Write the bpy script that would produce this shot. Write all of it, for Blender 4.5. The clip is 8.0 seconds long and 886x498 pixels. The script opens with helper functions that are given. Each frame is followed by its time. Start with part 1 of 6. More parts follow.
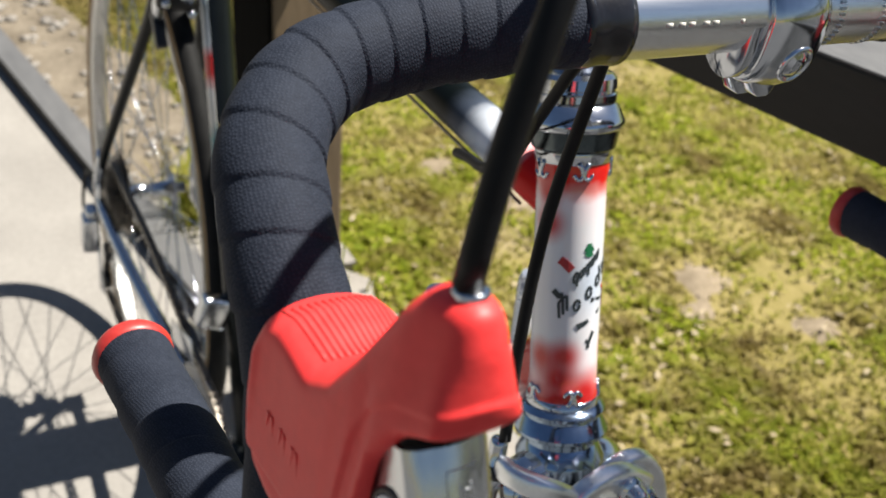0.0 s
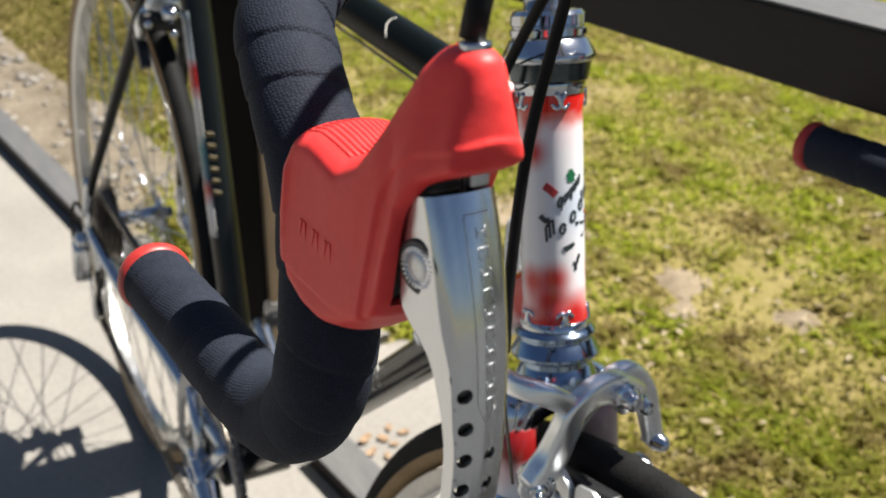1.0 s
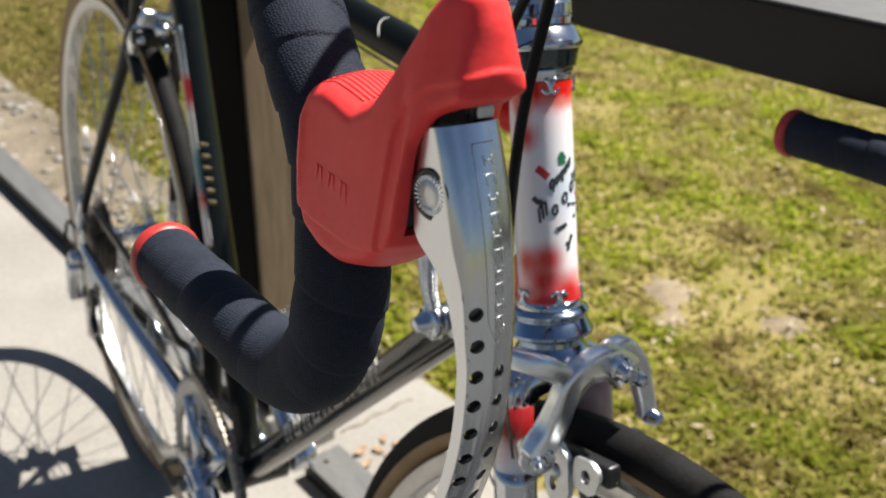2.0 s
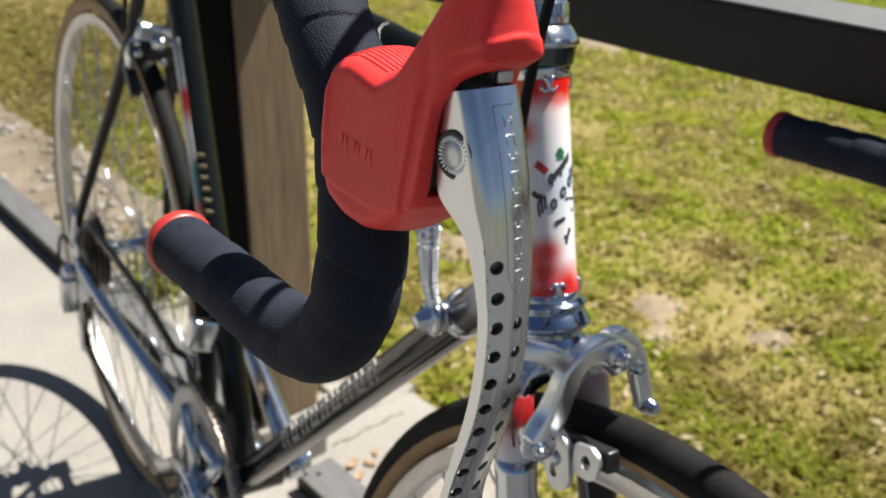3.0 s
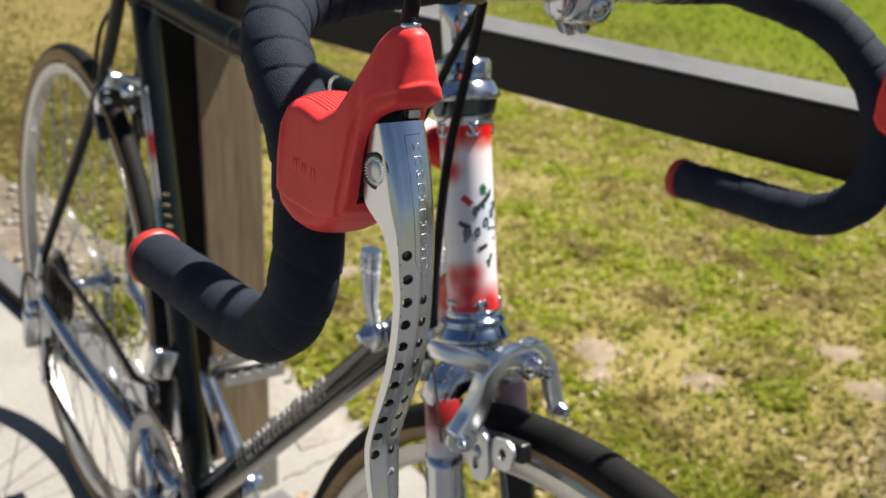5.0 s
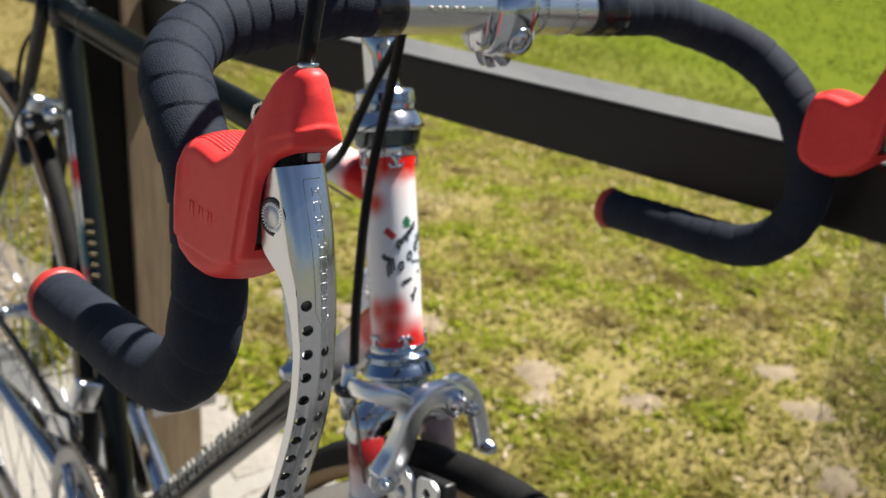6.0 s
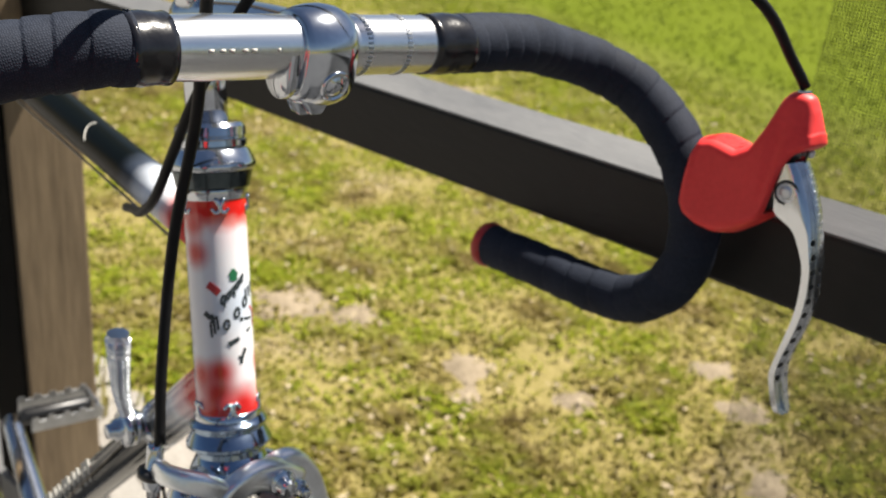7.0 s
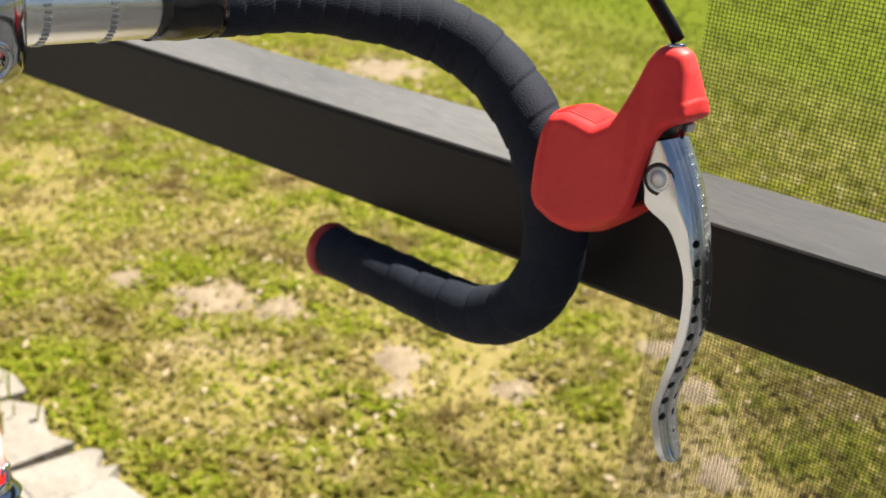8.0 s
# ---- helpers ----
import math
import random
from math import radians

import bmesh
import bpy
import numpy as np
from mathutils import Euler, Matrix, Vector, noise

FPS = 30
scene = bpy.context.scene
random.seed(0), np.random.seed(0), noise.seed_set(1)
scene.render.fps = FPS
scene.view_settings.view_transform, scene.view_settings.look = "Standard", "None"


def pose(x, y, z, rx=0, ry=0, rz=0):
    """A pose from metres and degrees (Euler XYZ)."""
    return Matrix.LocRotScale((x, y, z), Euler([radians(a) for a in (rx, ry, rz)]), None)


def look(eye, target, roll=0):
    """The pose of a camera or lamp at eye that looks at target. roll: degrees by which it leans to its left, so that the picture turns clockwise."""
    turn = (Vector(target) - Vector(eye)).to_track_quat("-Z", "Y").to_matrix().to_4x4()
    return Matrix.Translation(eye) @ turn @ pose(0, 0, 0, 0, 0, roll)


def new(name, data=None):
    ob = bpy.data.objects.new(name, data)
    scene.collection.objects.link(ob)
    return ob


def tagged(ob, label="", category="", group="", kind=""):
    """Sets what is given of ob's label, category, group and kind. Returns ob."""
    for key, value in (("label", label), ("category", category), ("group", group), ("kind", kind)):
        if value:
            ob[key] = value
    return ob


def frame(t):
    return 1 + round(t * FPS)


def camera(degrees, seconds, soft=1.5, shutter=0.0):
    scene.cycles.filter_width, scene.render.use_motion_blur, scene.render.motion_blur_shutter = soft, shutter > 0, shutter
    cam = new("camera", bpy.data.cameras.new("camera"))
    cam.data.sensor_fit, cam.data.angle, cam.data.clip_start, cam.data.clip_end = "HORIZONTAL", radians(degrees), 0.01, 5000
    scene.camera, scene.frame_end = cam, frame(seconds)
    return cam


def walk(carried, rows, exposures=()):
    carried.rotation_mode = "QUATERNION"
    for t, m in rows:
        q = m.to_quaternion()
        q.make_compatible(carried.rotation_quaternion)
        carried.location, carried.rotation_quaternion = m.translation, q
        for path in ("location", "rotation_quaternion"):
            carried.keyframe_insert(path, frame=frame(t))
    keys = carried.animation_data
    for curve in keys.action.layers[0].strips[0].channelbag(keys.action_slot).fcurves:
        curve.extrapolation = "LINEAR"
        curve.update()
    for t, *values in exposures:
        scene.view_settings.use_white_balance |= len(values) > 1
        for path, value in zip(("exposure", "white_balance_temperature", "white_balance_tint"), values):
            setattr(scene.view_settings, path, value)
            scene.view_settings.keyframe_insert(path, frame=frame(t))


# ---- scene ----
from mathutils.bvhtree import BVHTree

SKY, SUN, SOFT = 0.030, 5.0, 1.5
cam = camera(46.74, 8.0, soft=SOFT)
PATH = [
    (0.00, -0.1959, -0.7842, 1.0408, 56.48, -4.20, -26.77),
    (0.50, -0.2123, -0.8100, 1.0273, 57.90, -3.03, -28.30),
    (1.00, -0.2276, -0.8328, 1.0102, 59.35, -1.69, -29.66),
    (1.50, -0.2377, -0.8455, 1.0043, 60.16, -1.15, -30.43),
    (3.00, -0.2651, -0.8673, 0.9919, 62.29, -1.20, -31.79),
    (3.50, -0.2792, -0.8822, 0.9939, 62.87, -1.57, -32.21),
    (4.00, -0.2941, -0.9182, 1.0036, 63.74, -1.94, -32.60),
    (5.50, -0.3020, -0.9473, 1.0159, 66.08, -3.33, -34.88),
    (6.00, -0.2801, -0.9395, 1.0179, 66.54, -3.79, -36.58),
    (6.50, -0.2326, -0.9194, 1.0229, 66.37, -4.19, -37.90),
    (7.00, -0.1705, -0.9087, 1.0389, 64.69, -5.47, -37.93),
    (7.50, -0.0873, -0.8784, 1.0199, 64.12, -5.23, -39.27),
    (8.00, -0.0349, -0.8632, 1.0067, 63.51, -3.98, -40.77),
]
walk(cam, [(t, pose(x, y, z, a, b, c)) for t, x, y, z, a, b, c in PATH], [(0.0, 1.36, 6400, 10), (5.5, 1.36, 6400, 10), (6.5, 1.4, 6450, 10), (7.0, 1.47, 6550, 10), (8.0, 1.63, 6800, 10)])
cam.data.dof.use_dof, cam.data.dof.focus_distance, cam.data.dof.aperture_fstop = True, 0.325, 19.0

# ---- light ----
SUN_AZIMUTH, SUN_HEIGHT = 4.0, 60.0
world = bpy.data.worlds.new("sky")
scene.world = world
world.use_nodes = True
sky = world.node_tree.nodes.new("ShaderNodeTexSky")
sky.sky_type, sky.sun_disc = "NISHITA", False
sky.sun_elevation, sky.sun_rotation = radians(SUN_HEIGHT), radians(90 + SUN_AZIMUTH)
background = world.node_tree.nodes["Background"]
background.inputs["Strength"].default_value = SKY
world.node_tree.links.new(sky.outputs[0], background.inputs["Color"])
sun_data = bpy.data.lights.new("sun", "SUN")
sun_data.energy, sun_data.angle, sun_data.color = SUN, radians(0.53), (1.0, 0.94, 0.84)
sun = new("sun", sun_data)
to_sun = Vector((math.cos(radians(SUN_AZIMUTH)) * math.cos(radians(SUN_HEIGHT)),
                 -math.sin(radians(SUN_AZIMUTH)) * math.cos(radians(SUN_HEIGHT)), math.sin(radians(SUN_HEIGHT))))
sun.matrix_world = look(to_sun * 12, (0, 0, 0))


# ---- materials ----
def material(name, low, high, scale=60.0, rough=(0.4, 0.6), metal=0.0, bump=0.0, bump_scale=None, coat=0.0,
             fine=None, stretch=(1, 1, 1), spec=0.5):
    """A surface with two scales of colour variation, uneven roughness and fine relief."""
    m = bpy.data.materials.new(name)
    m.use_nodes = True
    n, l = m.node_tree.nodes, m.node_tree.links
    b = n["Principled BSDF"]
    where = n.new("ShaderNodeTexCoord")
    size = n.new("ShaderNodeMapping")
    size.inputs["Scale"].default_value = stretch
    l.new(where.outputs["Object"], size.inputs["Vector"])
    big, small = n.new("ShaderNodeTexNoise"), n.new("ShaderNodeTexNoise")
    big.inputs["Scale"].default_value, big.inputs["Detail"].default_value = scale, 5
    small.inputs["Scale"].default_value, small.inputs["Detail"].default_value = fine or scale * 9, 3
    for t in (big, small):
        l.new(size.outputs[0], t.inputs["Vector"])
    both = n.new("ShaderNodeMath")
    both.operation = "MULTIPLY_ADD"
    both.inputs[1].default_value = 0.4
    l.new(small.outputs[0], both.inputs[0])
    share = n.new("ShaderNodeMath")
    share.operation = "MULTIPLY"
    share.inputs[1].default_value = 0.6
    l.new(big.outputs[0], share.inputs[0])
    l.new(share.outputs[0], both.inputs[2])
    ramp = n.new("ShaderNodeValToRGB")
    ramp.color_ramp.elements[0].position, ramp.color_ramp.elements[1].position = 0.33, 0.67
    ramp.color_ramp.elements[0].color, ramp.color_ramp.elements[1].color = (*low, 1), (*high, 1)
    l.new(both.outputs[0], ramp.inputs[0])
    l.new(ramp.outputs[0], b.inputs["Base Color"])
    gloss = n.new("ShaderNodeMapRange")
    gloss.inputs["To Min"].default_value, gloss.inputs["To Max"].default_value = rough
    l.new(both.outputs[0], gloss.inputs[0])
    l.new(gloss.outputs[0], b.inputs["Roughness"])
    b.inputs["Metallic"].default_value = metal
    b.inputs["Specular IOR Level"].default_value = spec
    b.inputs["Coat Weight"].default_value = coat
    b.inputs["Coat Roughness"].default_value = 0.06
    if bump:
        relief = n.new("ShaderNodeTexNoise")
        relief.inputs["Scale"].default_value, relief.inputs["Detail"].default_value = bump_scale or scale * 9, 4
        l.new(size.outputs[0], relief.inputs["Vector"])
        raised = n.new("ShaderNodeBump")
        raised.inputs["Strength"].default_value, raised.inputs["Distance"].default_value = 1.0, bump
        l.new(relief.outputs[0], raised.inputs["Height"])
        l.new(raised.outputs[0], b.inputs["Normal"])
    return m


def thinned(n, l, where, amount):
    """Dryness that fades out towards the greener far lawn."""
    place, far, left = n.new("ShaderNodeSeparateXYZ"), n.new("ShaderNodeMapRange"), n.new("ShaderNodeMath")
    l.new(where.outputs["Object"], place.inputs[0])
    far.inputs["From Min"].default_value, far.inputs["From Max"].default_value = 1.9, 3.0
    far.inputs["To Min"].default_value, far.inputs["To Max"].default_value = 1.0, 0.0
    l.new(place.outputs[0], far.inputs[0])
    left.operation = "MULTIPLY"
    l.new(amount, left.inputs[0])
    l.new(far.outputs[0], left.inputs[1])
    return left.outputs[0]


def greener_far(n, l, where, colour):
    """The lawn turns an even deeper green beyond the patchy strip."""
    place, far, mix = n.new("ShaderNodeSeparateXYZ"), n.new("ShaderNodeMapRange"), n.new("ShaderNodeMix")
    l.new(where.outputs["Object"], place.inputs[0])
    far.inputs["From Min"].default_value, far.inputs["From Max"].default_value = 2.0, 3.6
    l.new(place.outputs[0], far.inputs[0])
    cut = n.new("ShaderNodeMath")
    cut.operation = "MULTIPLY"
    cut.inputs[1].default_value = 0.85
    l.new(far.outputs[0], cut.inputs[0])
    mix.data_type = "RGBA"
    mix.inputs[7].default_value = (0.066, 0.098, 0.004, 1)
    l.new(cut.outputs[0], mix.inputs[0])
    l.new(colour, mix.inputs[6])
    # and browner behind the fence post, past the path's edge
    aside, worn, brown = n.new("ShaderNodeMath"), n.new("ShaderNodeMapRange"), n.new("ShaderNodeMix")
    aside.operation = "SUBTRACT"
    l.new(place.outputs[1], aside.inputs[0])
    l.new(place.outputs[0], aside.inputs[1])
    worn.inputs["From Min"].default_value, worn.inputs["From Max"].default_value = 0.7, 1.7
    worn.inputs["To Max"].default_value = 0.75
    l.new(aside.outputs[0], worn.inputs[0])
    brown.data_type = "RGBA"
    brown.inputs[7].default_value = (0.125, 0.100, 0.038, 1)
    l.new(worn.outputs[0], brown.inputs[0])
    l.new(mix.outputs[2], brown.inputs[6])
    # browner towards the near end of the lawn
    near, thin, near_brown = n.new("ShaderNodeMapRange"), n.new("ShaderNodeMix"), n.new("ShaderNodeMath")
    near.inputs["From Min"].default_value, near.inputs["From Max"].default_value = 0.30, -0.20
    l.new(place.outputs[1], near.inputs[0])
    near_brown.operation = "MULTIPLY"
    near_brown.inputs[1].default_value = 0.36
    l.new(near.outputs[0], near_brown.inputs[0])
    thin.data_type = "RGBA"
    thin.inputs[7].default_value = (0.130, 0.104, 0.034, 1)
    l.new(near_brown.outputs[0], thin.inputs[0])
    l.new(brown.outputs[2], thin.inputs[6])
    return thin.outputs[2]


def grass_material():
    m = material("grass_blade", (0.2, 0.2, 0.05), (0.3, 0.3, 0.05), 30, (0.55, 0.75), spec=0.12)
    n, l = m.node_tree.nodes, m.node_tree.links
    b = n["Principled BSDF"]
    island = n.new("ShaderNodeNewGeometry")
    where = n.new("ShaderNodeTexCoord")
    patch = n.new("ShaderNodeTexNoise")
    patch.inputs["Scale"].default_value, patch.inputs["Detail"].default_value = 5.5, 4
    l.new(where.outputs["Object"], patch.inputs["Vector"])
    ramp, dry = n.new("ShaderNodeValToRGB"), n.new("ShaderNodeValToRGB")
    for r, colours in ((ramp, ((0.0, (0.206, 0.254, 0.020)), (0.4, (0.284, 0.331, 0.028)), (0.75, (0.369, 0.391, 0.044)), (0.92, (0.407, 0.397, 0.075)), (1.0, (0.455, 0.429, 0.142)))),
                       (dry, ((0.0, (0.274, 0.257, 0.052)), (0.35, (0.332, 0.295, 0.075)), (0.65, (0.374, 0.324, 0.110)), (0.9, (0.420, 0.359, 0.165)), (1.0, (0.467, 0.406, 0.245))))):
        for at, colour in colours:
            e = r.color_ramp.elements[0] if at == 0.0 else (r.color_ramp.elements[len(r.color_ramp.elements) - 1] if at == 1.0 else r.color_ramp.elements.new(at))
            e.color = (*colour, 1)
        l.new(island.outputs["Random Per Island"], r.inputs[0])
    much = n.new("ShaderNodeMapRange")
    much.inputs["From Min"].default_value, much.inputs["From Max"].default_value = 0.44, 0.60
    l.new(patch.outputs[0], much.inputs[0])
    mix_colour = n.new("ShaderNodeMix")
    mix_colour.data_type = "RGBA"
    l.new(thinned(n, l, where, much.outputs[0]), mix_colour.inputs[0])
    l.new(ramp.outputs[0], mix_colour.inputs[6])
    l.new(dry.outputs[0], mix_colour.inputs[7])
    # withered brown tufts
    spot, withered, brown = n.new("ShaderNodeTexNoise"), n.new("ShaderNodeMapRange"), n.new("ShaderNodeMix")
    spot.inputs["Scale"].default_value, spot.inputs["Detail"].default_value = 9.0, 4
    l.new(where.outputs["Object"], spot.inputs["Vector"])
    withered.inputs["From Min"].default_value, withered.inputs["From Max"].default_value = 0.53, 0.66
    withered.inputs["To Max"].default_value = 0.70
    l.new(spot.outputs[0], withered.inputs[0])
    brown.data_type = "RGBA"
    brown.inputs[7].default_value = (0.175, 0.118, 0.050, 1)
    l.new(thinned(n, l, where, withered.outputs[0]), brown.inputs[0])
    l.new(mix_colour.outputs[2], brown.inputs[6])
    colour = greener_far(n, l, where, brown.outputs[2])
    l.new(colour, b.inputs["Base Color"])
    glow = n.new("ShaderNodeBsdfTranslucent")
    l.new(colour, glow.inputs["Color"])
    mix = n.new("ShaderNodeMixShader")
    mix.inputs[0].default_value = 0.62
    l.new(b.outputs[0], mix.inputs[1])
    l.new(glow.outputs[0], mix.inputs[2])
    l.new(mix.outputs[0], n["Material Output"].inputs["Surface"])
    return m


def lawn_material():
    m = material("lawn_soil", (0.150, 0.128, 0.042), (0.225, 0.185, 0.080), 22, (0.85, 0.98), bump=0.004, bump_scale=70, spec=0.0)
    n, l = m.node_tree.nodes, m.node_tree.links
    b = n["Principled BSDF"]
    green = b.inputs["Base Color"].links[0].from_socket
    where = n.new("ShaderNodeTexCoord")
    patch = n.new("ShaderNodeTexNoise")
    patch.inputs["Scale"].default_value, patch.inputs["Detail"].default_value = 2.6, 4
    l.new(where.outputs["Object"], patch.inputs["Vector"])
    bare = n.new("ShaderNodeMapRange")
    bare.inputs["From Min"].default_value, bare.inputs["From Max"].default_value = 0.57, 0.72
    l.new(patch.outputs[0], bare.inputs[0])
    grit = n.new("ShaderNodeTexNoise")
    grit.inputs["Scale"].default_value = 160
    l.new(where.outputs["Object"], grit.inputs["Vector"])
    sand = n.new("ShaderNodeValToRGB")
    sand.color_ramp.elements[0].color, sand.color_ramp.elements[1].color = (0.17, 0.135, 0.078, 1), (0.30, 0.245, 0.160, 1)
    l.new(grit.outputs[0], sand.inputs[0])
    mix = n.new("ShaderNodeMix")
    mix.data_type = "RGBA"
    l.new(thinned(n, l, where, bare.outputs[0]), mix.inputs[0])
    l.new(green, mix.inputs[6])
    l.new(sand.outputs[0], mix.inputs[7])
    l.new(greener_far(n, l, where, mix.outputs[2]), b.inputs["Base Color"])
    return m


def tape_material(name, low, high):
    """Knitted tape: rows of small pale stitches on dark cloth, laid along the wrapped length."""
    m = material(name, low, high, 45, (0.62, 0.8), spec=0.08)
    n, l = m.node_tree.nodes, m.node_tree.links
    b = n["Principled BSDF"]
    ground = b.inputs["Base Color"].links[0].from_socket
    where, size = n.new("ShaderNodeUVMap"), n.new("ShaderNodeMapping")
    where.uv_map = "wrap"
    size.inputs["Scale"].default_value = (880, 1150, 1)
    size.inputs["Rotation"].default_value = (0, 0, 0.12)
    l.new(where.outputs[0], size.inputs["Vector"])
    dots = n.new("ShaderNodeTexVoronoi")
    dots.voronoi_dimensions = "2D"
    dots.inputs["Scale"].default_value, dots.inputs["Randomness"].default_value = 1.0, 0.55
    l.new(size.outputs[0], dots.inputs["Vector"])
    near = n.new("ShaderNodeMapRange")
    near.inputs["From Min"].default_value, near.inputs["From Max"].default_value = 0.12, 0.46
    near.inputs["To Min"].default_value, near.inputs["To Max"].default_value = 1.0, 0.0
    l.new(dots.outputs["Distance"], near.inputs[0])
    # worn places where the stitches are rubbed flat
    rub, flat = n.new("ShaderNodeTexNoise"), n.new("ShaderNodeMapRange")
    rub.inputs["Scale"].default_value, rub.inputs["Detail"].default_value = 90, 3
    flat.inputs["From Min"].default_value, flat.inputs["From Max"].default_value = 0.35, 0.62
    flat.inputs["To Min"].default_value, flat.inputs["To Max"].default_value = 0.05, 0.22
    l.new(rub.outputs[0], flat.inputs[0])
    part_of = n.new("ShaderNodeMath")
    part_of.operation = "MULTIPLY"
    l.new(flat.outputs[0], part_of.inputs[1])
    l.new(near.outputs[0], part_of.inputs[0])
    mix = n.new("ShaderNodeMix")
    mix.data_type = "RGBA"
    mix.inputs[7].default_value = (0.060, 0.068, 0.092, 1)
    l.new(part_of.outputs[0], mix.inputs[0])
    l.new(ground, mix.inputs[6])
    l.new(mix.outputs[2], b.inputs["Base Color"])
    raised = n.new("ShaderNodeBump")
    raised.inputs["Strength"].default_value, raised.inputs["Distance"].default_value = 0.45, 0.00022
    l.new(near.outputs[0], raised.inputs["Height"])
    l.new(raised.outputs[0], b.inputs["Normal"])
    return m


def fade_material(name, stops, spots=(), axis=((0, 0, 0), (0, 0, 1)), coat=0.7, spec=0.2, rough=0.22):
    """Sprayed paint that fades between colours along an axis, with sprayed round spots."""
    m = bpy.data.materials.new(name)
    m.use_nodes = True
    n, l = m.node_tree.nodes, m.node_tree.links
    b = n["Principled BSDF"]
    where = n.new("ShaderNodeTexCoord")
    along = n.new("ShaderNodeVectorMath")
    along.operation = "SUBTRACT"
    along.inputs[1].default_value = axis[0]
    l.new(where.outputs["Object"], along.inputs[0])
    dot = n.new("ShaderNodeVectorMath")
    dot.operation = "DOT_PRODUCT"
    dot.inputs[1].default_value = axis[1]
    l.new(along.outputs[0], dot.inputs[0])
    cloud = n.new("ShaderNodeTexNoise")
    cloud.inputs["Scale"].default_value = 70
    l.new(where.outputs["Object"], cloud.inputs["Vector"])
    wobble = n.new("ShaderNodeMath")
    wobble.operation = "MULTIPLY_ADD"
    wobble.inputs[1].default_value = 0.012
    l.new(cloud.outputs[0], wobble.inputs[0])
    l.new(dot.outputs["Value"], wobble.inputs[2])
    ramp = n.new("ShaderNodeValToRGB")
    reach = stops[-1][0] - stops[0][0]
    scaled = n.new("ShaderNodeMapRange")
    scaled.inputs["From Min"].default_value, scaled.inputs["From Max"].default_value = stops[0][0] + 0.006, stops[-1][0] + 0.006
    l.new(wobble.outputs[0], scaled.inputs[0])
    l.new(scaled.outputs[0], ramp.inputs[0])
    for i, (at, colour) in enumerate(stops):
        p = (at - stops[0][0]) / reach
        e = ramp.color_ramp.elements[0] if i == 0 else (ramp.color_ramp.elements.new(p) if i < len(stops) - 1 else ramp.color_ramp.elements[len(ramp.color_ramp.elements) - 1])
        e.position, e.color = p, (*colour, 1)
    out = ramp.outputs[0]
    for centre, radius, colour in spots:
        far = n.new("ShaderNodeVectorMath")
        far.operation = "DISTANCE"
        far.inputs[1].default_value = centre
        l.new(where.outputs["Object"], far.inputs[0])
        near = n.new("ShaderNodeMapRange")
        near.interpolation_type = "SMOOTHSTEP"
        near.inputs["From Min"].default_value, near.inputs["From Max"].default_value = radius * 0.15, radius * 1.45
        near.inputs["To Min"].default_value, near.inputs["To Max"].default_value = 1, 0
        l.new(far.outputs["Value"], near.inputs[0])
        mix = n.new("ShaderNodeMix")
        mix.data_type = "RGBA"
        mix.inputs[7].default_value = (*colour, 1)
        l.new(near.outputs[0], mix.inputs[0])
        l.new(out, mix.inputs[6])
        out = mix.outputs[2]
    l.new(out, b.inputs["Base Color"])
    b.inputs["Roughness"].default_value = rough
    b.inputs["Specular IOR Level"].default_value = spec
    b.inputs["Coat Weight"].default_value, b.inputs["Coat Roughness"].default_value = coat, 0.05
    return m


RED, WHITE, BLACK_GREEN = (0.50, 0.010, 0.009), (0.66, 0.65, 0.67), (0.006, 0.012, 0.011)
CHROME = material("chrome", (0.45, 0.48, 0.53), (0.56, 0.59, 0.64), 40, (0.09, 0.18), 1.0)
# chrome with the blue of reflected sky put into its colour
SKY_CHROME = material("sky_tinted_chrome", (0.23, 0.30, 0.40), (0.33, 0.41, 0.52), 40, (0.09, 0.18), 1.0)
# chrome darkened in its base colour to stand for a dark reflection
DARK_CHROME = material("dark_reflection_chrome", (0.05, 0.065, 0.07), (0.10, 0.12, 0.13), 60, (0.16, 0.26), 1.0)
BAR_ALLOY = material("buffed_bar_alloy", (0.70, 0.71, 0.72), (0.80, 0.81, 0.82), 40, (0.20, 0.30), 1.0, stretch=(0.05, 1, 1), fine=900)
ALLOY = material("polished_alloy", (0.54, 0.565, 0.60), (0.62, 0.645, 0.68), 30, (0.19, 0.25), 1.0, stretch=(1, 1, 0.04), fine=1500)
SATIN = material("satin_alloy", (0.68, 0.71, 0.75), (0.80, 0.83, 0.87), 60, (0.26, 0.38), 1.0)
CAST = material("cast_alloy", (0.50, 0.52, 0.54), (0.64, 0.66, 0.68), 90, (0.42, 0.56), 1.0)
DULL_ALLOY = material("dull_alloy", (0.32, 0.33, 0.34), (0.50, 0.51, 0.52), 70, (0.25, 0.45), 1.0)
STEEL = material("oiled_steel", (0.10, 0.085, 0.07), (0.30, 0.27, 0.23), 120, (0.3, 0.55), 1.0)
RUBBER_RED = material("red_rubber", (0.66, 0.030, 0.029), (0.78, 0.047, 0.045), 35, (0.42, 0.56), bump=0.00003, bump_scale=900, spec=0.32)
PLUG_RED = material("red_plastic", (0.315, 0.01386, 0.01134), (0.3906, 0.0315, 0.0252), 60, (0.35, 0.5))
TAPE = tape_material("black_cork_tape", (0.0118, 0.0146, 0.0222), (0.0218, 0.0264, 0.0385))
GLOSS_TAPE = material("black_shiny_tape", (0.00504, 0.00504, 0.0063), (0.01134, 0.01134, 0.01386), 70, (0.12, 0.28), bump=0.0003, bump_scale=120)
